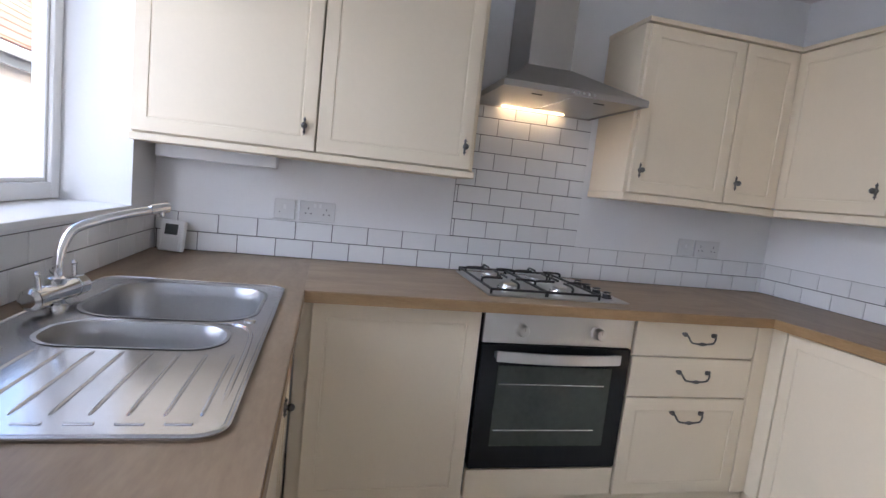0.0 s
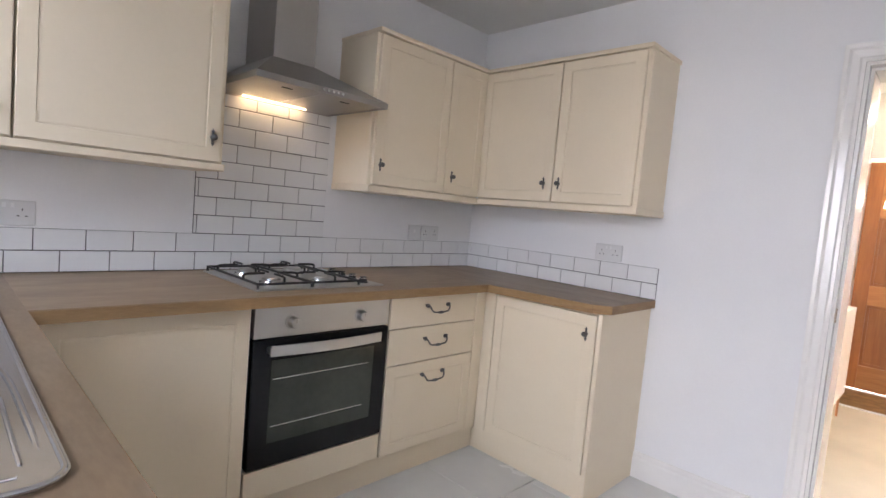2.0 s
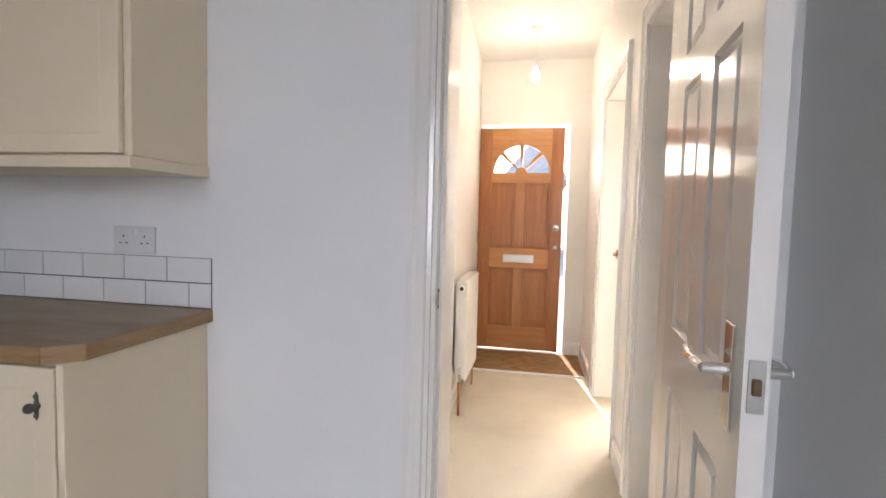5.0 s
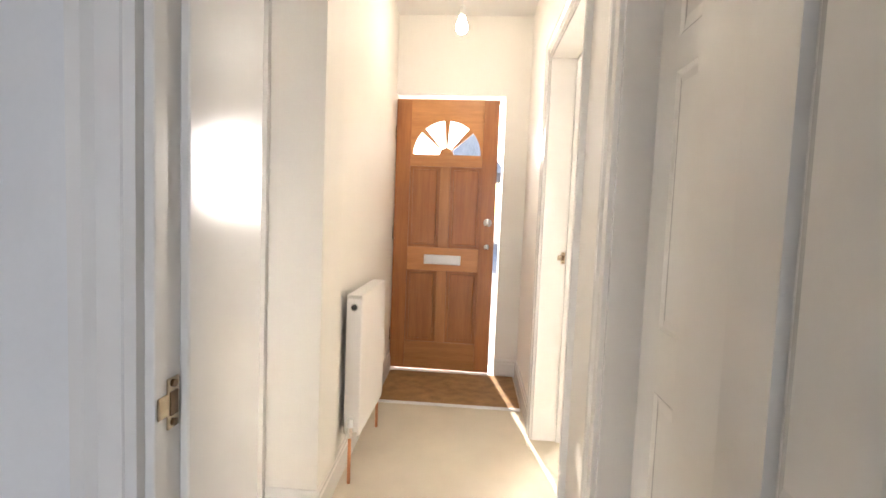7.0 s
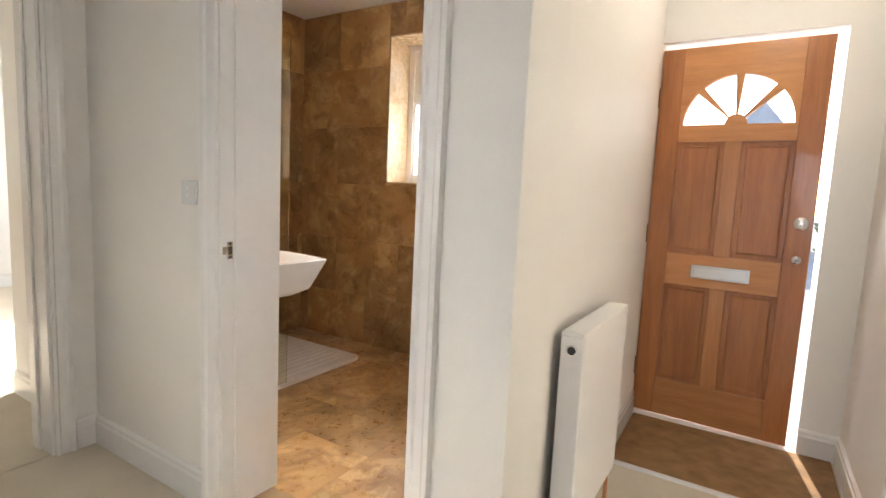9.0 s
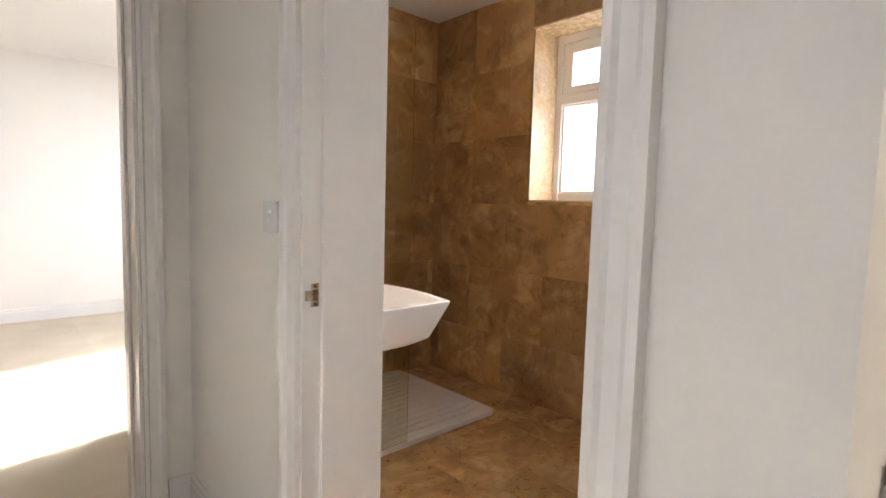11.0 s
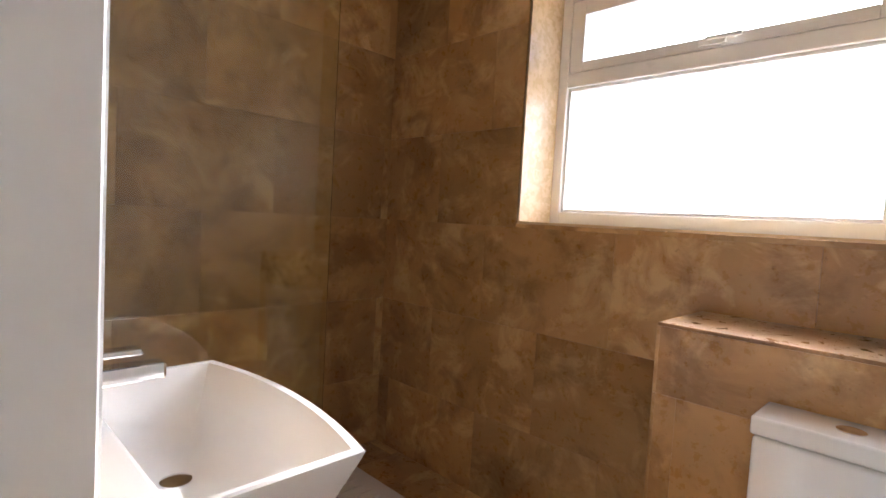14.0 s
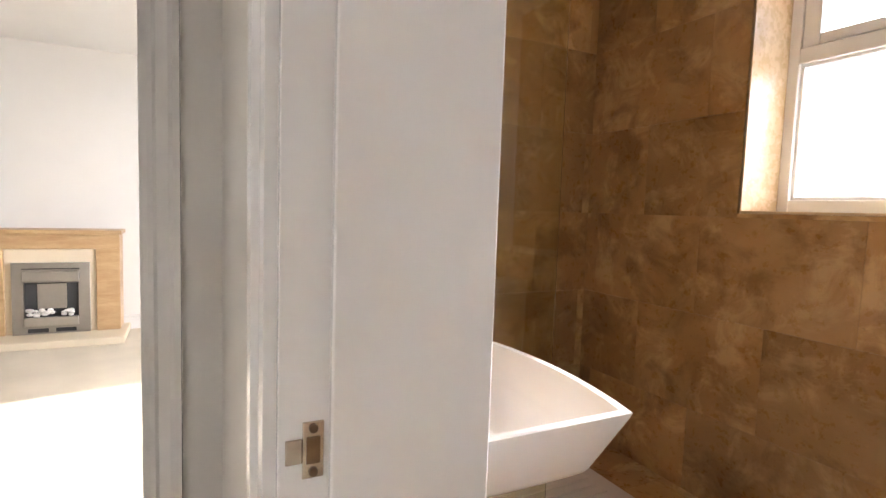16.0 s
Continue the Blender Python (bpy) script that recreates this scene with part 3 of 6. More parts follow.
architrave(F_BIN, BD0, BD1, BDT, 0.011, "white gloss trim of the bathroom doorway inside", proud=0.58)
strike(F_BATH, 3.0 - BD1 + 0.012, 0.034, 0.968, 1, "small worn latch keep on the bathroom door jamb")
architrave(F_HS, FX - 4.62, FX - 3.745, 2.0, 0.01, "white gloss moulded architrave of the front room doorway")
lining(F_HS, FX - 4.62, FX - 3.745, 2.0, 0.01, 0.17, 0.125, "white gloss door lining of the front room doorway")
strike(F_HS, FX - 4.62 + 0.012, 0.11, 0.985, 1, "small latch keep on the front room door jamb")
architrave(F_HS, FX - 3.285, FX - 2.80, 2.0, 0.01, "white gloss moulded architrave of the hall cupboard", (True, False))
lining(F_HS, FX - 3.285, FX - 2.80, 2.0, 0.01, 0.17, 0.125, "white gloss door lining of the hall cupboard")
architrave(F_LIV, 0.06, 3.585 - HX0, 2.0, 0.01, "white gloss moulded architrave of the living room doorway", (False, True))
lining(F_LIV, 0.06, 3.585 - HX0, 2.0, 0.012, 0.16, 0.10, "white gloss door lining of the living room doorway")
fixed("threshold_bar", (2.78, 2.965, 0.010), (3.54, 2.985, 0.014), M_CARPET, "carpet join in the living room doorway", "carpet bar")


# ---------------------------------------------------------------- joinery helpers
FLAT = Matrix(((1, 0, 0, 0), (0, 0, 1, 0), (0, 1, 0, 0), (0, 0, 0, 1)))


def fielded(bm, w, h, t, m, border=0.065, sink=0.004):
    """A cabinet door: a slab whose middle is a slightly sunk panel with a fine chamfer. Front towards -y, corner at the origin."""
    made = bmesh.new()
    box(made, (0, 0, 0), (w, t, h), 0.0025, 2)
    made.faces.ensure_lookup_table()
    front = min(made.faces, key=lambda f: (round(f.calc_center_median().y, 4), -f.calc_area()))
    bmesh.ops.inset_individual(made, faces=[front], thickness=border, depth=0)
    bmesh.ops.inset_individual(made, faces=[front], thickness=0.003, depth=-sink)
    bmesh.ops.inset_individual(made, faces=[front], thickness=0.012, depth=sink * 0.4)
    bmesh.ops.transform(made, matrix=m, verts=list(made.verts))
    me = bpy.data.meshes.new("tmp")
    made.to_mesh(me)
    made.free()
    bm.from_mesh(me)
    bpy.data.meshes.remove(me)


def facing(x, y, z, deg):
    """Corner of a front; deg 0 faces -y, -90 faces -x, 90 faces +x."""
    return Matrix.Translation((x, y, z)) @ Matrix.Rotation(radians(deg), 4, "Z")


def knob(parent, m, s, z):
    """A pewter drop knob: back rose with pointed ends and a small ball."""
    bm = bmesh.new()
    for a, b, r0, r1 in ((0, 0.032, 0.006, 0.0015), (0, -0.032, 0.006, 0.0015)):
        rod(bm, m @ Vector((s, -0.004, z + a)), m @ Vector((s, -0.004, z + b)), r0, r1, 10)
    for dz in (0.022, -0.022):
        ball(bm, m @ Vector((s, -0.005, z + dz)), 0.0055, n=10)
    rod(bm, m @ Vector((s, 0, z)), m @ Vector((s, -0.016, z)), 0.008, 0.006, 12)
    ball(bm, m @ Vector((s, -0.021, z)), 0.0115, n=12)
    part("knob", bm, M_IRON, parent, "dark pewter drop knob", True)


def bow_handle(parent, m, s, z):
    """A pewter swan-neck pull between two roses, its grip swollen in the middle."""
    bm = bmesh.new()
    w = 0.064
    for k in (-1, 1):
        ball(bm, m @ Vector((s + k * w, -0.004, z + 0.018)), 0.0095, n=10)
        ball(bm, m @ Vector((s + k * (w + 0.010), -0.004, z + 0.021)), 0.006, n=8)
        tube(bm, [m @ Vector((s + k * w, 0, z + 0.018)), m @ Vector((s + k * w, -0.018, z + 0.016)), m @ Vector((s + k * (w - 0.012), -0.026, z - 0.004)), m @ Vector((s + k * 0.034, -0.026, z - 0.010)), m @ Vector((s, -0.026, z - 0.012))], 0.0036, 8, 5)
    rod(bm, m @ Vector((s - 0.018, -0.026, z - 0.012)), m @ Vector((s, -0.026, z - 0.012)), 0.004, 0.0075, 10)
    rod(bm, m @ Vector((s, -0.026, z - 0.012)), m @ Vector((s + 0.018, -0.026, z - 0.012)), 0.0075, 0.004, 10)
    part("handle", bm, M_IRON, parent, "dark pewter swan-neck pull", True)


def cabinet(name, x0, y0, x1, y1, z0, z1, m, w, doors, label, group, rail=True):
    """A unit: carcass box, top and bottom rails, and doors given as (s0, z0, s1, z1, knob s, knob z)."""
    root = thing(name, ((x0 + x1) / 2, (y0 + y1) / 2, z0), label, "kitchen cabinet", group)
    boxed("carcass", (x0, y0, z0), (x1, y1, z1), M_CARC, root, "", 0.0015)
    for s0, a, s1, b, ks, kz in doors:
        bm = bmesh.new()
        fielded(bm, s1 - s0, b - a, 0.019, m @ Matrix.Translation((s0, -0.021, a)))
        d = part("door", bm, M_CREAM, root)
        if ks is not None:
            knob(d, m @ Matrix.Translation((0, -0.021, 0)), ks, kz)
    return root


# ---------------------------------------------------------------- kitchen wall cabinets
WZ0, WZ1 = 1.335, 2.058
WL = "cream shaker wall cabinet with a pewter knob"
G1 = "kitchen wall cabinets"
mN = facing(0, 2.425, 0, 0)
cabinet("wall_cabinet", -0.525, 2.425, 0.091, KN, WZ0 + 0.0095, WZ1 - 0.02, mN, 0.6, [(-0.522, 1.349, 0.088, 2.032, 0.048, 1.436)], WL + " beside the window", G1)
cabinet("wall_cabinet", 0.093, 2.425, 0.702, KN, WZ0 + 0.0095, WZ1 - 0.02, mN, 0.6, [(0.096, 1.349, 0.684, 2.032, 0.655, 1.436)], WL + " beside the hood", G1)
cabinet("wall_cabinet", 1.376, 2.425, 1.862, KN, WZ0 + 0.002, WZ1 - 0.02, mN, 0.48, [(1.392, 1.341, 1.860, 2.032, 1.428, 1.436)], WL + " beside the hood", G1)
cabinet("wall_cabinet", 1.864, 2.425, 2.150, KN, WZ0 + 0.002, WZ1 - 0.02, mN, 0.3, [(1.866, 1.341, 2.142, 2.032, 1.912, 1.432)], "narrow cream shaker wall cabinet in the corner", G1)
mE = facing(2.166, 0, 0, -90)        # s = -y
cabinet("wall_cabinet", 2.166, 1.918, KE, 2.42, WZ0 + 0.002, WZ1 - 0.02, mE, 0.5, [(-2.412, 1.341, -1.920, 2.032, -1.966, 1.432)], "cream shaker wall cabinet in the corner above the socket", G1)
cabinet("wall_cabinet", 2.166, 1.472, KE, 1.914, WZ0 + 0.002, WZ1 - 0.02, mE, 0.44, [(-1.912, 1.341, -1.492, 2.032, -1.878, 1.432)], "cream shaker wall cabinet at the end of the run", G1)
pel = thing("cabinet_pelmet", (1.2, 2.41, WZ0), "cream bottom rail under the wall cabinets", "cabinet trim")
boxed("rail", (-0.527, 2.408, WZ0 - 0.017), (0.706, KN, WZ0 + 0.0085), M_CARC, pel)
boxed("rail", (1.372, 2.408, WZ0 - 0.030), (2.1485, KN, WZ0 + 0.0010), M_CARC, pel)
boxed("rail", (2.149, 1.466, WZ0 - 0.030), (KE, KN, WZ0 + 0.0010), M_CARC, pel)
cor = thing("cabinet_cornice", (1.9, 2.41, WZ1), "cream cornice strip on top of the wall cabinets", "cabinet trim")
boxed("strip", (-0.527, 2.396, WZ1 - 0.0195), (0.706, KN, WZ1), M_CARC, cor)
boxed("strip", (1.372, 2.396, WZ1 - 0.0195), (2.140, KN, WZ1), M_CARC, cor)
boxed("strip", (2.140, 1.464, WZ1 - 0.0195), (KE, KN, WZ1), M_CARC, cor)
bm = bmesh.new()
box(bm, (-0.50, 2.60, 1.272), (-0.06, KN, 1.327), 0.002, 1)
single("pipe_boxing", bm, M_WALL, "white boxed-in pipe under the wall cabinet", "boxing")

# ---------------------------------------------------------------- kitchen base cabinets
G2 = "kitchen base cabinets"
mB = facing(0, 2.150, 0, 0)
cabinet("base_cabinet", 0.085, 2.150, 0.723, KN, 0.13, 0.858, mB, 0.6, [(0.132, 0.135, 0.716, 0.850, None, None)], "cream shaker base cabinet in the corner beside the oven", G2)
dr = thing("drawer_cabinet", (1.6, 2.43, 0.13), "cream three-drawer base cabinet with pewter pulls", "kitchen cabinet", G2)
boxed("carcass", (1.335, 2.150, 0.13), (1.900, KN, 0.858), M_CARC, dr)
for a, b, hz in ((0.712, 0.850, 0.786), (0.546, 0.707, 0.632), (0.135, 0.541, 0.462)):
    bm = bmesh.new()
    if b - a > 0.3:
        fielded(bm, 0.552, b - a, 0.019, mB @ Matrix.Translation((1.342, -0.021, a)))
    else:
        box(bm, (1.342, 2.129, a), (1.894, 2.148, b), 0.003, 2)
    d = part("drawer_front", bm, M_CREAM, dr)
    bow_handle(d, mB @ Matrix.Translation((0, -0.021, 0)), 1.622, hz)
bm = bmesh.new()
box(bm, (1.899, 2.128, 0.13), (1.976, 2.165, 0.858), 0.002, 1)
box(bm, (1.966, 2.060, 0.13), (1.990, 2.126, 0.858), 0.002, 1)
single("corner_post", bm, M_CREAM, "cream corner post between drawers and cabinet", "cabinet trim")
mBE = facing(1.990, 0, 0, -90)
cabinet("base_cabinet", 1.990, 1.494, KE, 2.126, 0.13, 0.858, mBE, 0.6, [(-2.055, 0.135, -1.500, 0.850, -1.543, 0.765)], "cream shaker base cabinet at the end of the worktop", G2)
bm = bmesh.new()
box(bm, (1.968, 1.474, 0.0), (KE - 0.001, 1.4935, 0.8615), 0.0015, 1)
single("end_panel", bm, M_CARC, "cream end panel reaching down to the floor", "cabinet panel")
bm = bmesh.new()
box(bm, (0.727, 2.135, 0.135), (1.333, 2.154, 0.247), 0.002, 1)
single("oven_filler", bm, M_CREAM, "plain cream strip under the oven", "cabinet trim")
pl = thing("plinth", (1.2, 2.18, 0.0), "cream kickboard under the base cabinets", "plinth")
boxed("board", (0.10, 2.172, 0.0), (2.004, 2.190, 0.131), M_CREAM, pl)
boxed("board", (2.004, 1.494, 0.0), (2.022, 2.190, 0.131), M_CREAM, pl)
boxed("board", (0.012, 0.72, 0.0), (0.030, 2.172, 0.131), M_CREAM, pl)
mW = facing(0.055, 0, 0, 90)         # s = y
cabinet("base_cabinet", KW + 0.02, 1.36, 0.055, 2.148, 0.13, 0.70, mW, 0.6, [(1.365, 0.135, 1.955, 0.850, 1.91, 0.585)], "cream shaker base cabinet under the sink", G2)
cabinet("base_cabinet", KW + 0.02, 0.735, 0.055, 1.355, 0.13, 0.858, mW, 0.6, [(0.74, 0.135, 1.35, 0.850, 0.80, 0.585)], "cream shaker base cabinet under the draining board", G2)


bm = bmesh.new()
box(bm, (0.057, 1.958, 0.131), (0.080, 2.127, 0.858), 0.0015, 1)
single("corner_filler", bm, M_CREAM, "cream filler strip in the corner beside the sink unit", "cabinet trim")


# ---------------------------------------------------------------- worktop
def rounded(x0, y0, x1, y1, r, n=5):
    pts = []
    for cx, cy, a in ((x1 - r, y1 - r, 0), (x0 + r, y1 - r, 90), (x0 + r, y0 + r, 180), (x1 - r, y0 + r, 270)):
        for k in range(n + 1):
            q = radians(a + 90 * k / n)
            pts.append((cx + r * math.cos(q), cy + r * math.sin(q)))
    return pts


wt = thing("worktop", (0.9, 2.4, 0.862), "oak-effect laminate worktop round three sides", "worktop")
SX0, SX1, SY0, SY1 = -0.462, 0.045, 1.105, 2.085     # sink
bm = bmesh.new()
sheet(bm, [(KW, 0.70), (0.103, 0.70), (0.103, 2.070), (0.103, KN), (KW, KN)], [rounded(SX0 + 0.03, SY0 + 0.30, SX1 - 0.03, SY1 - 0.03, 0.06)], 0.038, Matrix.Translation((0, 0, 0.862)) @ FLAT)
part("run", bm, M_WORKY, wt)
bm = bmesh.new()
sheet(bm, [(0.1035, 2.070), (1.905, 2.070), (1.905, KN), (0.1035, KN)], [], 0.038, Matrix.Translation((0, 0, 0.862)) @ FLAT)
part("run", bm, M_WORK, wt)
bm = bmesh.new()
sheet(bm, [(1.9055, 2.070), (1.958, 1.520), (2.010, 1.458), (KE, 1.458), (KE, KN), (1.9055, KN)], [], 0.038, Matrix.Translation((0, 0, 0.862)) @ FLAT)
part("run", bm, M_WORKY, wt)
bm = bmesh.new()
box(bm, (0.104, 2.0675, 0.8615), (1.906, 2.0695, 0.8975), 0)
part("edging", bm, M_EDGE, wt)
bm = bmesh.new()
box(bm, (0.1035, 0.70, 0.8615), (0.1055, 2.068, 0.8975), 0)
part("edging", bm, M_EDGE, wt)
bm = bmesh.new()
for a, b in (((1.9055, 2.070), (1.958, 1.520)), ((1.958, 1.520), (2.010, 1.458)), ((2.010, 1.458), (KE, 1.458))):
    mm, ln = run(a, b)
    box(bm, (0, -0.002, 0.8615), (ln, -0.0002, 0.8975), 0, 1, mm)
part("edging", bm, M_EDGE, wt)

# ---------------------------------------------------------------- sink and tap
sink = thing("kitchen_sink", (-0.2, 1.6, 0.9), "stainless steel one and a half bowl sink with drainer", "sink")
B1, B2 = (-0.385, 1.652, 0.002, 2.028), (-0.365, 1.450, -0.030, 1.615)
DZ = 0.9035
bm = bmesh.new()
sheet(bm, rounded(SX0, SY0, SX1, SY1, 0.045), [rounded(*B1, 0.105, 6), rounded(*B2, 0.070, 6)], 0.0025, Matrix.Translation((0, 0, DZ)) @ FLAT)
part("deck", bm, M_SINK, sink)
bm = bmesh.new()
ring = rounded(SX0 + 0.006, SY0 + 0.006, SX1 - 0.006, SY1 - 0.006, 0.04, 9)
tube(bm, [(x, y, DZ + 0.001) for x, y in ring] + [(ring[0][0], ring[0][1], DZ + 0.001)], 0.0042, 8, 1)
part("rim", bm, M_SINK, sink, "", True)
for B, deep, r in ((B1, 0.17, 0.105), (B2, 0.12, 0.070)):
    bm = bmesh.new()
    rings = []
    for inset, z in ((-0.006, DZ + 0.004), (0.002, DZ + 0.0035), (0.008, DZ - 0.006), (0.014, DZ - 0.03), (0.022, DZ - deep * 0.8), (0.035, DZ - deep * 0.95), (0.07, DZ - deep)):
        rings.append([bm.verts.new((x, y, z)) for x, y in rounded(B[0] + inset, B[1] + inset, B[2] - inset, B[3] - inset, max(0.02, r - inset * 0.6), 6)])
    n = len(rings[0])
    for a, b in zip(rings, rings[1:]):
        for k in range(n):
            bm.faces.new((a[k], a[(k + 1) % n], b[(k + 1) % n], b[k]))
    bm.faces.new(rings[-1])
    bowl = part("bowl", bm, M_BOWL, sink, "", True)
    bm = bmesh.new()
    lathe(bm, [(0.03, 0), (0.03, 0.002), (0.022, 0.002), (0.02, 0.0005)], 20, Matrix.Translation(((B[0] + B[2]) / 2, (B[1] + B[3]) / 2, DZ - deep + 0.0005)))
    part("drain", bm, M_CHROME, bowl, "", True)
for k in range(9):
    x = -0.375 + k * 0.047
    bm = bmesh.new()
    tube(bm, [(x, 1.165, DZ - 0.0025), (x, 1.19, DZ + 0.0015), (x, 1.30, DZ + 0.0015), (x, 1.41, DZ + 0.0015), (x, 1.432, DZ - 0.0025)], 0.0036, 8, 4)
    part("drainer_rib", bm, M_SINK, sink, "", True)
for k in range(7):
    x = -0.40 + k * 0.06
    bm = bmesh.new()
    box(bm, (x, 1.142, DZ + 0.001), (x + 0.036, 1.149, DZ + 0.0045), 0.0015, 2)
    part("drainer_stud", bm, M_SINK, sink)
tube_pts = [(-0.085, 1.634, DZ - 0.004), (-0.055, 1.638, DZ + 0.001), (-0.012, 1.622, DZ + 0.002), (0.011, 1.571, DZ + 0.002), (0.019, 1.466, DZ + 0.001), (0.021, 1.30, DZ + 0.001), (0.021, 1.17, DZ - 0.004)]
bm = bmesh.new()
tube(bm, tube_pts, 0.0052, 10, 6)
part("drainer_lip", bm, M_SINK, sink, "", True)
bm = bmesh.new()
lathe(bm, [(0.014, 0), (0.014, 0.003), (0.011, 0.004), (0.004, 0.0035)], 18, Matrix.Translation((-0.004, 1.668, DZ + 0.0025)))
part("overflow_cap", bm, M_CHROME, sink, "", True)

tap = thing("kitchen_tap", (-0.425, 1.715, DZ), "chrome mixer tap with a swivel spout and two levers", "tap")
bm = bmesh.new()
lathe(bm, [(0.026, 0.0), (0.026, 0.006), (0.019, 0.010), (0.018, 0.05), (0.021, 0.055), (0.021, 0.066), (0.014, 0.070), (0.0125, 0.085)], 24, Matrix.Translation((-0.425, 1.715, DZ + 0.0025)))
part("body", bm, M_CHROME, tap, "", True)
bm = bmesh.new()
tube(bm, [(-0.422, 1.713, DZ + 0.07), (-0.420, 1.716, 1.022), (-0.408, 1.733, 1.071), (-0.384, 1.754, 1.092), (-0.332, 1.812, 1.114), (-0.30, 1.85, 1.123), (-0.272, 1.885, 1.131)], 0.0105, 14, 6)
part("spout", bm, M_CHROME, tap, "", True)
bm = bmesh.new()
rod(bm, (-0.287, 1.867, 1.128), (-0.256, 1.905, 1.136), 0.0135, 0.0135, 16)
rod(bm, (-0.268, 1.890, 1.130), (-0.266, 1.892, 1.112), 0.011, 0.010, 16)
part("nozzle", bm, M_CHROME, tap, "", True)
bm = bmesh.new()
rod(bm, (-0.430, 1.645, 0.940), (-0.414, 1.775, 0.940), 0.0225, 0.0225, 20)
part("crossbar", bm, M_CHROME, tap, "", True)
for k in (-1, 1):
    bm = bmesh.new()
    y = 1.715 + k * 0.068
    rod(bm, (-0.423 + k * 0.006, 1.715 + k * 0.058, 0.940), (-0.421 + k * 0.010, 1.715 + k * 0.090, 0.940), 0.0265, 0.0245, 22)
    rod(bm, (-0.421 + k * 0.010, 1.715 + k * 0.090, 0.940), (-0.421 + k * 0.011, 1.715 + k * 0.097, 0.940), 0.0235, 0.015, 22)
    rod(bm, (-0.422, y + k * 0.010, 0.960), (-0.424, y + k * 0.012, 0.992), 0.0065, 0.005, 12)
    ball(bm, (-0.424, y + k * 0.012, 0.993), 0.0075)
    part("lever", bm, M_CHROME, tap, "", True)

bm = bmesh.new()
box(bm, (-0.052, -0.013, 0), (0.048, 0.013, 0.125), 0.006, 2)
mt = Matrix.Translation((-0.440, 2.648, 0.9005)) @ Matrix.Rotation(radians(-18), 4, "Z") @ Matrix.Rotation(radians(-10), 4, "X")
th = thing("thermostat", (-0.44, 2.65, 0.9), "white room thermostat leaning against the tiles", "thermostat")
bmesh.ops.transform(bm, matrix=mt, verts=list(bm.verts))
part("case", bm, M_PLASTIC, th)
bm = bmesh.new()
box(bm, (-0.030, -0.0145, 0.066), (0.024, -0.012, 0.108), 0.001, 1, mt)
part("display", bm, M_SCREEN, th, "dark grey display")
bm = bmesh.new()
box(bm, (-0.040, -0.0145, 0.008), (0.036, -0.0125, 0.058), 0.002, 1, mt)
part("flap", bm, M_PLASTIC, th)

# ---------------------------------------------------------------- oven, hob, hood
ov = thing("oven", (1.03, 2.4, 0.253), "built-in steel and black glass electric oven", "oven")
boxed("body", (0.735, 2.155, 0.253), (1.327, 2.68, 0.850), M_BLACK, ov)
boxed("control_panel", (0.731, 2.132, 0.737), (1.331, 2.156, 0.849), M_STEEL, ov, "brushed steel control panel", 0.002, 2)
for x in (0.874, 1.180):
    bm = bmesh.new()
    mk = Matrix.Translation((x, 2.132, 0.790)) @ Matrix.Rotation(radians(90), 4, "X")
    lathe(bm, [(0.027, 0), (0.027, 0.004), (0.022, 0.006), (0.0205, 0.030), (0.018, 0.034), (0.004, 0.035)], 24, mk)
    kn = part("knob", bm, M_STEEL, ov, "satin grey control knob", True)
    boxed("pointer", (x - 0.0015, 2.0955, 0.792), (x + 0.0015, 2.0975, 0.806), M_SATIN, kn, "", 0)
door = boxed("door", (0.731, 2.128, 0.256), (1.331, 2.154, 0.732), M_BGLASS, ov, "black glass oven door", 0.003, 2)
boxed("window", (0.800, 2.1265, 0.345), (1.262, 2.1285, 0.655), M_OVENIN, door, "dim tinted window with shelf rails behind")
for z, x1 in ((0.585, 1.235), (0.408, 1.215)):
    bm = bmesh.new()
    rod(bm, (0.810, 2.1255, z), (x1, 2.1255, z), 0.0022, None, 8)
    part("shelf_rail", bm, M_CHROME, door)
bm = bmesh.new()
N_ = 14
prev = []
for i in range(N_ + 1):
    u = i / N_
    x = 0.782 + u * 0.492
    out = 0.030 + 0.020 * math.sin(math.pi * u)
    prev.append([bm.verts.new((x, 2.128 - out, 0.716)), bm.verts.new((x, 2.128 - out + 0.008, 0.716)), bm.verts.new((x, 2.128 - out + 0.008, 0.678)), bm.verts.new((x, 2.128 - out, 0.678))])
for a, b in zip(prev, prev[1:]):
    for k in range(4):
        bm.faces.new((a[k], a[(k + 1) % 4], b[(k + 1) % 4], b[k]))
bm.faces.new(prev[0])
bm.faces.new(prev[-1][::-1])
for x in (0.790, 1.266):
    box(bm, (x - 0.01, 2.10, 0.685), (x + 0.01, 2.1285, 0.709), 0.002, 1)
part("handle", bm, M_STEEL, door, "bowed brushed steel handle")

hob = thing("gas_hob", (1.03, 2.42, 0.9), "stainless steel four-burner gas hob with black pan supports", "hob")
HX, HX2, HY, HY2 = 0.745, 1.318, 2.165, 2.665
bm = bmesh.new()
box(bm, (HX, HY, 0.9005), (HX2, HY2, 0.907), 0.003, 2)
part("plate", bm, M_STEEL, hob)
burners = ((0.868, 2.300, 0.036), (0.868, 2.540, 0.030), (1.085, 2.300, 0.030), (1.085, 2.540, 0.042))
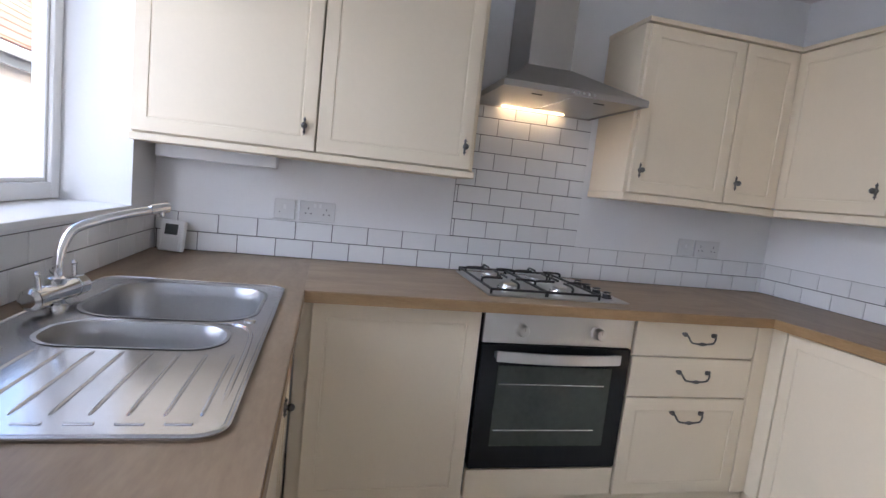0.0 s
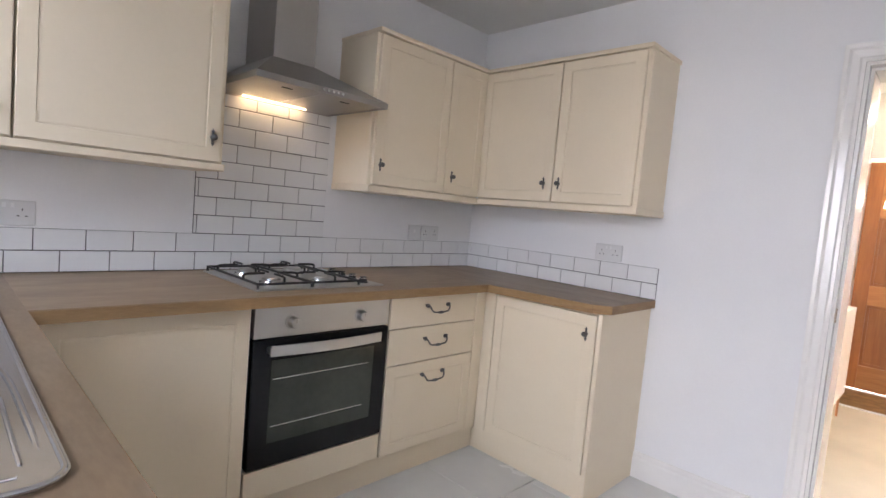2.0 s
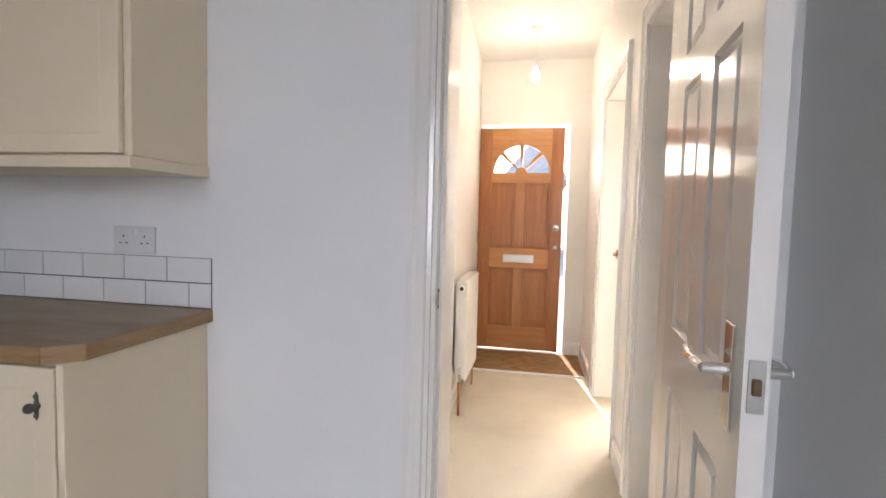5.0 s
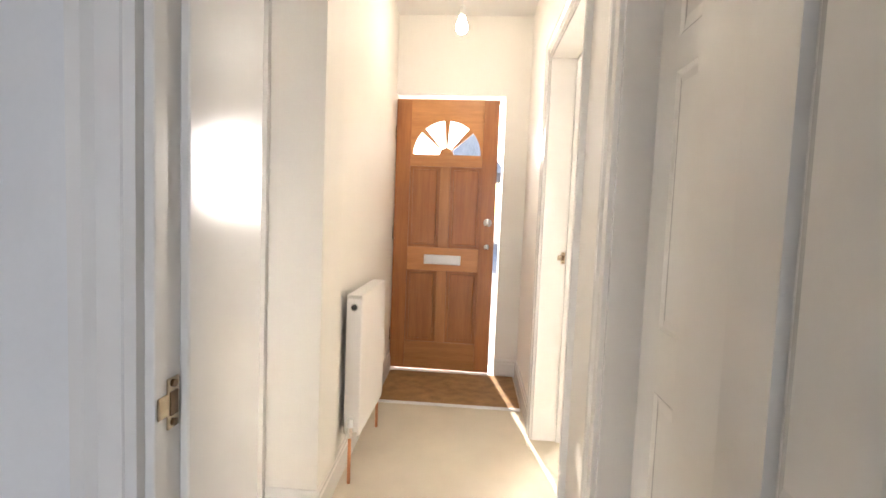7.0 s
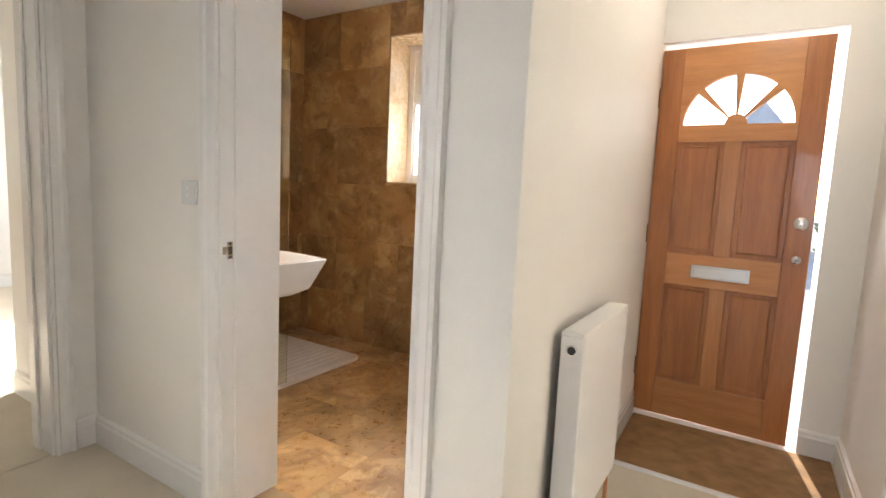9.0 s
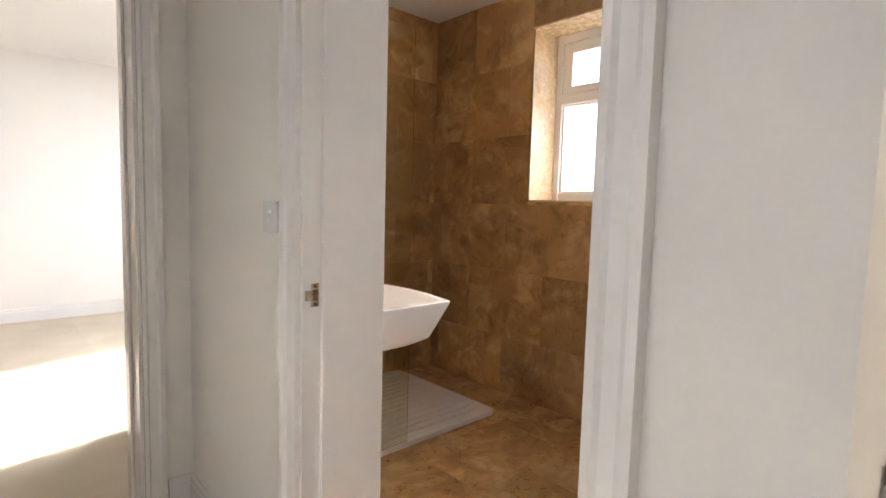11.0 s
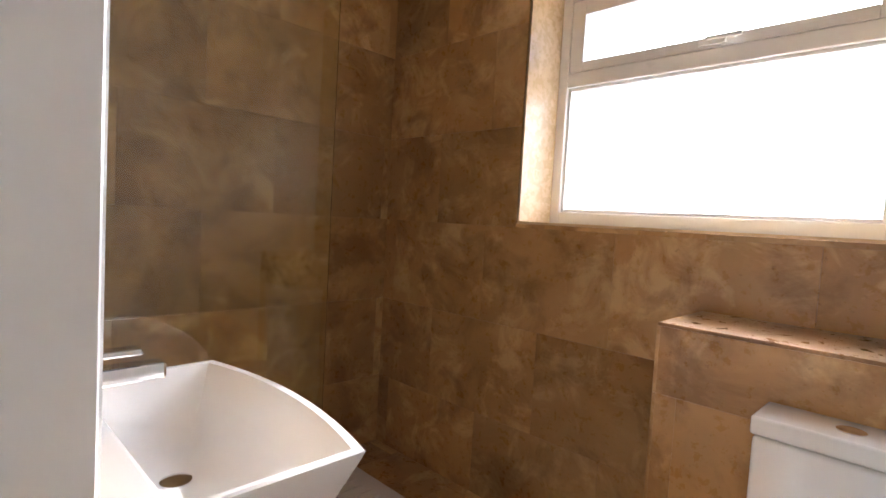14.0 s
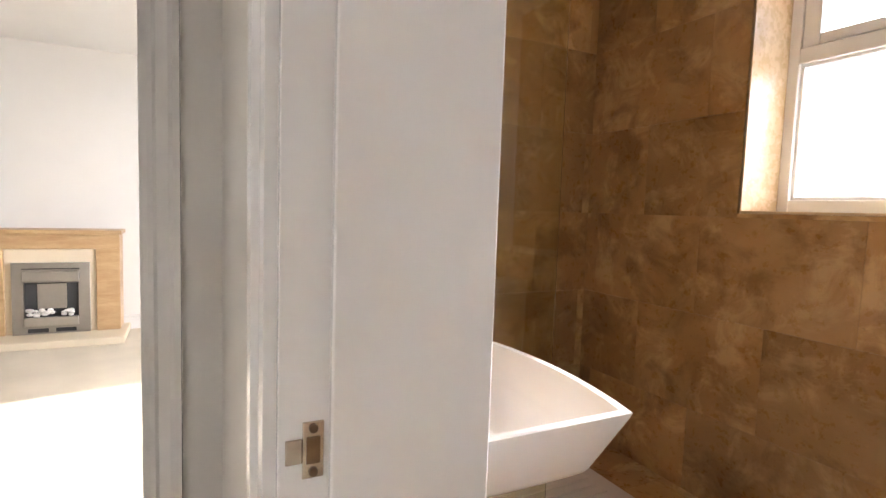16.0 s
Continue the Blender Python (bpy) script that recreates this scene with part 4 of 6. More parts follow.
for x, y, r in burners:
    bm = bmesh.new()
    lathe(bm, [(r + 0.012, 0), (r + 0.010, 0.006), (r, 0.008), (r, 0.016), (r - 0.004, 0.017)], 24, Matrix.Translation((x, y, 0.907)))
    bu = part("burner", bm, M_CHROME, hob, "bright burner ring", True)
    bm = bmesh.new()
    lathe(bm, [(r - 0.003, 0), (r - 0.002, 0.005), (r - 0.008, 0.008), (0.002, 0.009)], 24, Matrix.Translation((x, y, 0.924)))
    part("cap", bm, M_STEEL, bu, "", True)
for x0, x1 in ((0.758, 0.975), (0.980, 1.195)):
    bm = bmesh.new()
    z = 0.938
    for a, b in (((x0, HY + 0.015), (x1, HY + 0.015)), ((x1, HY + 0.015), (x1, HY2 - 0.015)), ((x1, HY2 - 0.015), (x0, HY2 - 0.015)), ((x0, HY2 - 0.015), (x0, HY + 0.015))):
        lo = (min(a[0], b[0]) - 0.004, min(a[1], b[1]) - 0.004, 0.920)
        hi = (max(a[0], b[0]) + 0.004, max(a[1], b[1]) + 0.004, 0.929)
        box(bm, lo, hi, 0.0015, 1)
    for yc in (2.300, 2.540):
        xc = (x0 + x1) / 2
        for dx, dy in ((1, 0), (-1, 0), (0, 1), (0, -1)):
            e = (xc + dx * (x1 - x0) / 2, yc + dy * 0.105, 0.925)
            f = (xc + dx * 0.028, yc + dy * 0.028, z + 0.008)
            g = (xc + dx * 0.075, yc + dy * 0.085, z + 0.008)
            tube(bm, [e, (e[0], e[1], z + 0.004), g, f], 0.0048, 6, 4)
    for x in (x0, x1):
        for y in (HY + 0.015, HY2 - 0.015):
            rod(bm, (x, y, 0.907), (x, y, 0.924), 0.005, None, 8)
    part("pan_support", bm, M_BLACK, hob, "black enamelled wire pan support")
for k in range(4):
    y = 2.235 + k * 0.082
    bm = bmesh.new()
    lathe(bm, [(0.021, 0), (0.021, 0.004), (0.017, 0.006), (0.0155, 0.024), (0.012, 0.026), (0.002, 0.026)], 20, Matrix.Translation((1.258, y, 0.907)))
    kn = part("control_knob", bm, M_BLACK, hob, "black knob with a chrome ring", True)
    bm = bmesh.new()
    lathe(bm, [(0.018, 0), (0.018, 0.003), (0.0165, 0.004), (0.0165, 0)], 20, Matrix.Translation((1.258, y, 0.925)))
    part("ring", bm, M_CHROME, kn, "", True)

hood = thing("cooker_hood", (1.0, 2.45, 1.60), "stainless steel chimney cooker hood with its lamp on", "cooker hood")
X0, X1, Y0h, Y1h = 0.731, 1.319, 2.238, KN - 0.009
bm = bmesh.new()
rim = [(X0, Y0h), (X1, Y0h), (X1, Y1h), (X0, Y1h)]
top = [(0.888, 2.447), (1.081, 2.447), (1.081, Y1h), (0.888, Y1h)]
lv = [[bm.verts.new((x, y, 1.659)) for x, y in rim], [bm.verts.new((x, y, 1.682)) for x, y in rim]]
for u in (0.25, 0.5, 0.75, 1.0):
    z = 1.682 + 0.118 * u
    lv.append([bm.verts.new((rim[i][0] + (top[i][0] - rim[i][0]) * u, rim[i][1] + (top[i][1] - rim[i][1]) * u, z)) for i in range(4)])
for a, b in zip(lv, lv[1:]):
    for k in range(4):
        bm.faces.new((a[k], a[(k + 1) % 4], b[(k + 1) % 4], b[k]))
bm.faces.new(lv[-1])
part("canopy", bm, M_HOOD, hood)
boxed("filter_panel", (X0 + 0.008, Y0h + 0.008, 1.664), (X1 - 0.008, Y1h - 0.002, 1.667), M_HOOD, hood, "steel filter panel")
boxed("chimney", (0.891, 2.450, 1.797), (1.078, Y1h, CK - 0.002), M_HOOD, hood, "", 0.003, 2)
bm = bmesh.new()
box(bm, (0.876, 2.672, 1.6605), (1.176, 2.686, 1.6635), 0.001, 1)
part("lamp", bm, M_LAMP, hood, "glowing warm strip lamp")
boxed("filter_seam", (1.018, 2.300, 1.6622), (1.026, 2.668, 1.6638), M_CHROME, hood, "", 0)
for x in (0.899, 1.163):
    boxed("filter_catch", (x - 0.022, 2.330, 1.6615), (x + 0.022, 2.341, 1.6638), M_SLOT, hood, "dark filter catch", 0.0005)
for k in range(5):
    bm = bmesh.new()
    x = 1.00 + k * 0.022
    rod(bm, (x, 2.239, 1.671), (x, 2.233, 1.671), 0.005, None, 10)
    part("button", bm, M_CHROME, hood, "", True)


# ---------------------------------------------------------------- sockets and switches
def plate(name, m, w, h, label, category, marks):
    """A wall plate on the frame m (front -y), with small dark marks (x, z, w, h)."""
    root = thing(name, m.translation, label, category)
    bm = bmesh.new()
    box(bm, (-w / 2, -0.009, -h / 2), (w / 2, 0.0, h / 2), 0.003, 2, m)
    part("plate", bm, M_SOCKET, root)
    for x, z, mw, mh, name_, mat_ in marks:
        bm = bmesh.new()
        box(bm, (x - mw / 2, -0.0115 if name_ == "rocker" else -0.0093, z - mh / 2), (x + mw / 2, -0.0085, z + mh / 2), 0.0006, 1, m)
        part(name_, bm, mat_, root)
    return root


def pins(cx):
    return [(cx, 0.012, 0.004, 0.009, "slot", M_SLOT), (cx - 0.011, -0.010, 0.008, 0.004, "slot", M_SLOT), (cx + 0.011, -0.010, 0.008, 0.004, "slot", M_SLOT)]


double = pins(-0.038) + pins(0.038) + [(-0.011, 0.026, 0.010, 0.016, "rocker", M_PLASTIC), (0.011, 0.026, 0.010, 0.016, "rocker", M_PLASTIC)]
plate("fused_spur", facing(-0.022, KN, 1.108, 0), 0.086, 0.086, "white plastic switched spur above the tiles", "switch", [(0.0, 0.010, 0.011, 0.018, "rocker", M_PLASTIC), (-0.02, -0.012, 0.004, 0.004, "slot", M_SLOT)])
plate("double_socket", facing(0.114, KN, 1.108, 0), 0.150, 0.086, "white plastic double socket above the tiles", "socket", double)
plate("fused_spur", facing(1.958, KN, 1.106, 0), 0.088, 0.086, "white plastic switched spur in the corner above the tiles", "switch", [(0.0, 0.008, 0.011, 0.018, "rocker", M_PLASTIC)])
plate("blank_plate", facing(2.085, KN, 1.106, 0), 0.146, 0.086, "white plastic plate in the corner above the tiles", "socket", pins(-0.038) + pins(0.038))
plate("double_socket", facing(KE, 1.728, 1.106, -90), 0.150, 0.086, "white plastic double socket above the worktop end", "socket", double)

# ---------------------------------------------------------------- kitchen window
def window_frame(name, x, y0, y1, z0, z1, transom, depth, label, pane, inward=1):
    """A casement in a wall along y: outer frame, transom and panes; its room face at x, its depth away from the room."""
    root = thing(name, (x, (y0 + y1) / 2, z0), label, "window", "", "structure")
    xa, xb = sorted((x, x - inward * depth))
    f = 0.055
    for nm, lo, hi in (("jamb", (y0, z0), (y0 + f, z1)), ("jamb", (y1 - f, z0), (y1, z1)), ("sill_rail", (y0 + f, z0), (y1 - f, z0 + f)), ("head_rail", (y0 + f, z1 - f), (y1 - f, z1))):
        boxed(nm, (xa, lo[0], lo[1]), (xb, hi[0], hi[1]), M_UPVC, root, "", 0.004, 2)
    cells = [(z0 + f, z1 - f)]
    if transom:
        boxed("transom", (xa, y0 + f, transom - 0.03), (xb, y1 - f, transom + 0.03), M_UPVC, root, "", 0.004, 2)
        cells = [(z0 + f, transom - 0.03), (transom + 0.03, z1 - f)]
    for i, (a, b) in enumerate(cells):
        xm = (xa + xb) / 2
        if i == 1:
            fr = 0.066
            for nm, lo, hi in (("sash", (y0 + f + 0.003, a + 0.003), (y0 + f + fr, b - 0.003)), ("sash", (y1 - f - fr, a + 0.003), (y1 - f - 0.003, b - 0.003)), ("sash", (y0 + f + fr, a + 0.003), (y1 - f - fr, a + 0.046)), ("sash", (y0 + f + fr, b - fr), (y1 - f - fr, b - 0.003))):
                boxed(nm, (xm - 0.036 if inward > 0 else xm - 0.03, lo[0], lo[1]), (xm + 0.03 if inward > 0 else xm + 0.036, hi[0], hi[1]), M_UPVC, root, "", 0.004, 2)
        else:
            g = 0.014
            for nm, lo, hi in (("bead", (y0 + f, a), (y0 + f + g, b)), ("bead", (y1 - f - g, a), (y1 - f, b)), ("bead", (y0 + f + g, a), (y1 - f - g, a + g)), ("bead", (y0 + f + g, b - g), (y1 - f - g, b))):
                boxed(nm, (xm - 0.02, lo[0], lo[1]), (xm + 0.02, hi[0], hi[1]), M_UPVC, root, "", 0.003, 1)
        bm = bmesh.new()
        e = 0.060 if i == 1 else 0.010
        box(bm, (xm - 0.003, y0 + f + e, a + min(e, 0.040)), (xm + 0.003, y1 - f - e, b - e), 0)
        p = part("pane", bm, pane, root)
        p.visible_shadow = False
    return root


window_frame("window_1", -0.755, 0.95, 2.468, 1.088, 2.20, 0, 0.07, "white plastic framed kitchen window", M_PANE)
# unseen door, added only so the fill lamp has an opening
window_frame("added_door", -0.755, -0.078, 0.618, 0.004, 2.048, 0, 0.07, "unseen white plastic glazed door added to let fill light in", M_PANE)
bm = bmesh.new()
box(bm, (-0.828, 0.952, 1.0665), (-0.522, 2.466, 1.086), 0.003, 2)
single("window_sill", bm, M_UPVC, "white glossy window sill board", "window sill", "structure")

# ---------------------------------------------------------------- kitchen door leaf
def panel_leaf(bm, w, h, t, cols, rows, m, sink=0.009, both=True):
    """A panelled door: grid lines cols and rows; every odd cell is a sunk, fielded panel. Front at y = 0, back at t."""
    made = bmesh.new()
    for y in (0.0, t):
        vs = [[made.verts.new((s, y, z)) for z in rows] for s in cols]
        for i in range(len(cols) - 1):
            for j in range(len(rows) - 1):
                f = made.faces.new((vs[i][j], vs[i + 1][j], vs[i + 1][j + 1], vs[i][j + 1]))
                if y > 0:
                    f.normal_flip()
                if i % 2 and j % 2:
                    f.tag = True
        loop = [vs[i][0] for i in range(len(cols))] + [vs[-1][j] for j in range(1, len(rows))] + [vs[i][-1] for i in range(len(cols) - 2, -1, -1)] + [vs[0][j] for j in range(len(rows) - 2, 0, -1)]
        if y == 0.0:
            first = loop
    for a, b in zip(range(len(loop)), list(range(1, len(loop))) + [0]):
        made.faces.new((first[a], first[b], loop[b], loop[a]))
    made.normal_update()
    fs = [f for f in made.faces if f.tag]
    bmesh.ops.inset_individual(made, faces=fs, thickness=0.010, depth=-sink)
    bmesh.ops.inset_individual(made, faces=fs, thickness=0.006, depth=0)
    bmesh.ops.inset_individual(made, faces=fs, thickness=0.028, depth=sink * 0.75)
    bmesh.ops.recalc_face_normals(made, faces=list(made.faces))
    bmesh.ops.transform(made, matrix=m, verts=list(made.verts))
    me = bpy.data.meshes.new("tmp")
    made.to_mesh(me)
    made.free()
    bm.from_mesh(me)
    bpy.data.meshes.remove(me)


SIX_R = [0, 0.20, 0.78, 0.93, 1.52, 1.60, 1.83, 1.935]


def six_cols(w):
    return [0, 0.105, w / 2 - 0.05, w / 2 + 0.05, w - 0.105, w]


# leaf stands open into the kitchen; s runs from the hinge to the leading edge, front face towards the doorway
LW = 0.655
ml = Matrix.Translation((2.520, 0.128, 0.012)) @ Matrix.Rotation(radians(177.0), 4, "Z")
kd = thing("kitchen_door", (2.2, 0.11, 0.012), "white gloss six-panel door standing open into the kitchen", "door")
bm = bmesh.new()
panel_leaf(bm, LW, 1.935, 0.036, six_cols(LW), SIX_R, ml @ Matrix.Diagonal((1, 1, 1, 1)))
leaf = part("leaf", bm, M_GLOSS, kd)


def lever_set(parent, m, s, z, way, y, out):
    """A chrome lever handle on a long back plate; out is the side it stands off (+1 or -1 along y)."""
    bm = bmesh.new()
    ya, yb = sorted((y, y + out * 0.008))
    box(bm, (s - 0.021, ya, z - 0.085), (s + 0.021, yb, z + 0.085), 0.003, 2, m)
    pl_ = part("backplate", bm, M_CHROME, parent, "chrome back plate")
    bm = bmesh.new()
    rod(bm, m @ Vector((s, y, z + 0.01)), m @ Vector((s, y + out * 0.045, z + 0.01)), 0.010, 0.009, 16)
    tube(bm, [m @ Vector((s, y + out * 0.042, z + 0.01)), m @ Vector((s - way * 0.03, y + out * 0.046, z + 0.012)), m @ Vector((s - way * 0.075, y + out * 0.046, z + 0.009)), m @ Vector((s - way * 0.112, y + out * 0.043, z + 0.014))], 0.0085, 12, 5)
    part("lever", bm, M_CHROME, pl_, "", True)


lever_set(kd, ml, LW - 0.052, 0.955, 1, 0.0, -1)
lever_set(kd, ml, LW - 0.052, 0.955, 1, 0.036, 1)
bm = bmesh.new()
box(bm, (LW - 0.0005, 0.006, 0.915), (LW + 0.0025, 0.030, 0.995), 0.0008, 1, ml)
lp = part("latch_plate", bm, M_CHROME, kd)
bm = bmesh.new()
box(bm, (LW + 0.002, 0.012, 0.943), (LW + 0.007, 0.024, 0.967), 0.001, 1, ml)
part("latch", bm, M_BRASS, lp)


# ---------------------------------------------------------------- hall
# front door, a little ajar: s from the hinge (north) to the lock side, front face towards the hall
DW, DH = 0.735, 1.965
mf = Matrix.Translation((5.668, 1.042, 0.030)) @ Matrix.Rotation(radians(-90 - 1.6), 4, "Z")
fd = thing("front_door", (5.67, 0.67, 0.03), "orange oak four-panel front door with a fanlight, slightly ajar", "door")
T = 0.044
C0, C1, C2, C3 = 0.108, 0.330, 0.404, 0.628          # stiles and mullion
Z1_, Z2_, Z3_, Z4_ = 0.205, 0.735, 0.905, 1.490       # rails


def slab(name, s0, z0, s1, z1, y0, y1, material, bevel=0.003):
    bm = bmesh.new()
    box(bm, (s0, y0, z0), (s1, y1, z1), bevel, 2, mf)
    return part(name, bm, material, fd)


slab("stile", 0, 0, C0, DH, 0, T, M_DOOR)
slab("stile", C3, 0, DW, DH, 0, T, M_DOOR)
slab("rail", C0, 0, C3, Z1_, 0, T, M_DOORX)
slab("rail", C0, Z2_, C3, Z3_, -0.001, T, M_DOORX)
slab("mullion", C1, Z1_, C2, Z2_, 0, T, M_DOORM)
slab("mullion", C1, Z3_, C2, Z4_, 0, T, M_DOORM)
for s0, s1 in ((C0, C1), (C2, C3)):
    for z0, z1 in ((Z1_, Z2_), (Z3_, Z4_)):
        bm = bmesh.new()
        fielded(bm, s1 - s0 + 0.004, z1 - z0 + 0.004, T - 0.03, mf @ Matrix.Translation((s0 - 0.002, 0.015, z0 - 0.002)), 0.030, -0.007)
        part("panel", bm, M_DOOR, fd)
# head with a sunburst fanlight
fc, fz, R1, R0 = (C0 + C3) / 2, 1.575, 0.245, 0.050
wedges, panes = [], []
for k in range(4):
    a0, a1 = radians(k * 45 + (0 if k == 0 else 4.5)), radians(k * 45 + 45 - (0 if k == 3 else 4.5))
    pts = []
    r_in = R0
    for i in range(9):
        a = a0 + (a1 - a0) * i / 8
        pts.append((fc + R1 * math.cos(a), fz + R1 * math.sin(a)))
    for i in range(5):
        a = a1 + (a0 - a1) * i / 4
        pts.append((fc + r_in * math.cos(a), fz + r_in * math.sin(a)))
    wedges.append(pts)
bm = bmesh.new()
sheet(bm, rect(C0, Z4_, C3, DH), wedges, T, mf)
head = part("head", bm, M_DOORX, fd)
for w in wedges:
    bm = bmesh.new()
    sheet(bm, w, [], 0.004, mf @ Matrix.Translation((0, T / 2, 0)))
    p = part("pane", bm, M_PANE, head)
    p.visible_shadow = False
bm = bmesh.new()
box(bm, (0.232, -0.007, 0.782), (0.502, 0.0, 0.852), 0.003, 2, mf)
lb = part("letter_plate", bm, M_STEEL, fd, "satin metal letter plate")
bm = bmesh.new()
box(bm, (0.245, -0.010, 0.790), (0.489, -0.006, 0.842), 0.002, 1, mf)
part("flap", bm, M_STEEL, lb)
for z, r in ((1.100, 0.026), (0.925, 0.016)):
    bm = bmesh.new()
    c = mf @ Vector((0.685, 0, z))
    mk = Matrix.Translation(c) @ mf.to_3x3().to_4x4() @ Matrix.Rotation(radians(90), 4, "X")
    lathe(bm, [(r + 0.004, 0), (r + 0.004, 0.006), (r, 0.010), (r * 0.75, 0.012), (r * 0.75, 0.026), (r * 0.5, 0.030), (0.002, 0.030)], 20, mk)
    part("lock", bm, M_CHROME, fd, "round chrome night latch", True)
for z in (0.25, 1.0, 1.72):
    bm = bmesh.new()
    rod(bm, mf @ Vector((-0.006, -0.004, z - 0.05)), mf @ Vector((-0.006, -0.004, z + 0.05)), 0.006, None, 10)
    part("hinge", bm, M_BRASS, fd)
frm = thing("front_door_frame", (5.70, 0.67, 0.02), "white painted front door frame", "door frame", "", "structure")
boxed("sill", (5.62, 0.30, -0.02), (5.94, 1.045, 0.022), M_GLOSS, frm)
boxed("stop", (5.725, 1.020, 0.022), (5.76, 1.0445, 2.0), M_GLOSS, frm)

bm = bmesh.new()
sheet(bm, [(5.015, 0.118), (5.625, 0.128), (5.625, 1.022), (5.015, 1.005)], [], 0.010, Matrix.Translation((0, 0, 0.0102)) @ FLAT)
single("door_mat", bm, M_COIR, "brown coir entrance mat inside the front door", "door mat")
bm = bmesh.new()
sheet(bm, [(4.995, 0.118), (5.014, 0.118), (5.014, 1.005), (4.995, 1.005)], [], 0.012, Matrix.Translation((0, 0, 0.0102)) @ FLAT)
single("carpet_bar", bm, M_PLASTIC, "pale trim strip between carpet and mat", "carpet bar")

rad = thing("radiator", (4.4, 0.93, 0.21), "white panel radiator with copper pipes in the hall", "radiator")
RX0, RX1, RY0, RY1, RZ0, RZ1 = 4.075, 4.605, 0.893, 0.962, 0.205, 0.828
bm = bmesh.new()
box(bm, (RX0 + 0.012, RY0, RZ0), (RX1 - 0.012, RY0 + 0.014, RZ1 - 0.006), 0.006, 3)
part("front_panel", bm, M_RAD, rad)
bm = bmesh.new()
box(bm, (RX0 + 0.012, RY1 - 0.014, RZ0), (RX1 - 0.012, RY1, RZ1 - 0.006), 0.006, 3)
part("back_panel", bm, M_RAD, rad)
boxed("top_grille", (RX0, RY0 + 0.001, RZ1 - 0.012), (RX1, RY1 - 0.001, RZ1), M_RAD, rad, "", 0.003, 2)
for x in (RX0, RX1 - 0.012):
    boxed("end_cover", (x, RY0 + 0.001, RZ0 + 0.02), (x + 0.012, RY1 - 0.001, RZ1 - 0.0125), M_RAD, rad, "", 0.003, 2)
for k in range(13):
    boxed("fin", (RX0 + 0.03 + k * 0.038, RY0 + 0.015, RZ0 + 0.03), (RX0 + 0.034 + k * 0.038, RY1 - 0.015, RZ1 - 0.013), M_RAD, rad, "", 0)
bm = bmesh.new()
rod(bm, (RX0 + 0.004, 0.928, 0.775), (RX0 - 0.003, 0.928, 0.775), 0.012, None, 18)
part("vent_plug", bm, M_SLOT, rad, "dark vent plug", True)
bm = bmesh.new()
rod(bm, (RX0 + 0.004, 0.928, 0.775), (RX0 - 0.0018, 0.928, 0.775), 0.017, None, 18)
part("plug_ring", bm, M_CHROME, rad, "chrome ring round the vent plug", True)
for x, k in ((RX0, -1), (RX1, 1)):
    bm = bmesh.new()
    rod(bm, (x, 0.926, 0.235), (x + k * 0.03, 0.926, 0.235), 0.010, None, 14)
    rod(bm, (x + k * 0.03, 0.926, 0.215), (x + k * 0.03, 0.926, 0.262), 0.013, 0.011, 14)
    v = part("valve", bm, M_CHROME, rad, "", True)
    bm = bmesh.new()
    rod(bm, (x + k * 0.03, 0.926, 0.262), (x + k * 0.03, 0.926, 0.300), 0.015, 0.013, 14)
    part("cap", bm, M_PLASTIC, v, "white valve cap", True)
    bm = bmesh.new()
    rod(bm, (x + k * 0.03, 0.926, 0.011), (x + k * 0.03, 0.926, 0.216), 0.0075, None, 12)
    part("pipe", bm, M_COPPER, rad, "bare copper pipe", True)
for x in (RX0 + 0.12, RX1 - 0.12):
    boxed("bracket", (x - 0.015, RY1 - 0.001, RZ0 + 0.05), (x + 0.015, 1.01, RZ1 - 0.05), M_RAD, rad, "", 0)

pend = thing("pendant_light", (4.88, 0.56, CH - 0.004), "bare bulb hanging from a ceiling rose", "ceiling light")
bm = bmesh.new()
lathe(bm, [(0.040, 0), (0.040, -0.012), (0.028, -0.024), (0.008, -0.028)], 24, Matrix.Translation((4.88, 0.56, CH - 0.0045)))
part("rose", bm, M_PLASTIC, pend, "", True)
bm = bmesh.new()
rod(bm, (4.88, 0.56, CH - 0.03), (4.88, 0.56, 2.335), 0.003, None, 8)
part("flex", bm, M_PLASTIC, pend)
bm = bmesh.new()
lathe(bm, [(0.012, 0.055), (0.017, 0.05), (0.017, 0.0), (0.014, -0.004)][::-1], 18, Matrix.Translation((4.88, 0.56, 2.29)))
part("holder", bm, M_PLASTIC, pend, "", True)
bm = bmesh.new()
lathe(bm, [(0.004, -0.055), (0.018, -0.050), (0.029, -0.036), (0.033, -0.018), (0.030, 0.0), (0.019, 0.022), (0.014, 0.045)], 24, Matrix.Translation((4.88, 0.56, 2.245)))
part("bulb", bm, M_BULB, pend, "lit pearl bulb", True)

plate("light_switch", facing(BX0, 2.231, 1.160, -90), 0.086, 0.086, "white plastic double light switch beside the bathroom door", "switch", [(0.0, 0.014, 0.018, 0.009, "rocker", M_PLASTIC), (0.0, -0.010, 0.018, 0.009, "rocker", M_PLASTIC)])

# cupboard door, shut, in the hall's south wall
CW = 0.459
cd = thing("cupboard_door", (3.04, -0.04, 0.015), "white gloss three-panel hall cupboard door, shut", "door")
mc = Matrix.Translation((3.2715, -0.020, 0.016)) @ Matrix.Rotation(radians(180 + 0.77), 4, "Z")
bm = bmesh.new()
panel_leaf(bm, CW, 1.968, 0.035, [0, 0.115, CW - 0.115, CW], SIX_R[:-1] + [1.968], mc, 0.006)
part("leaf", bm, M_GLOSS, cd)

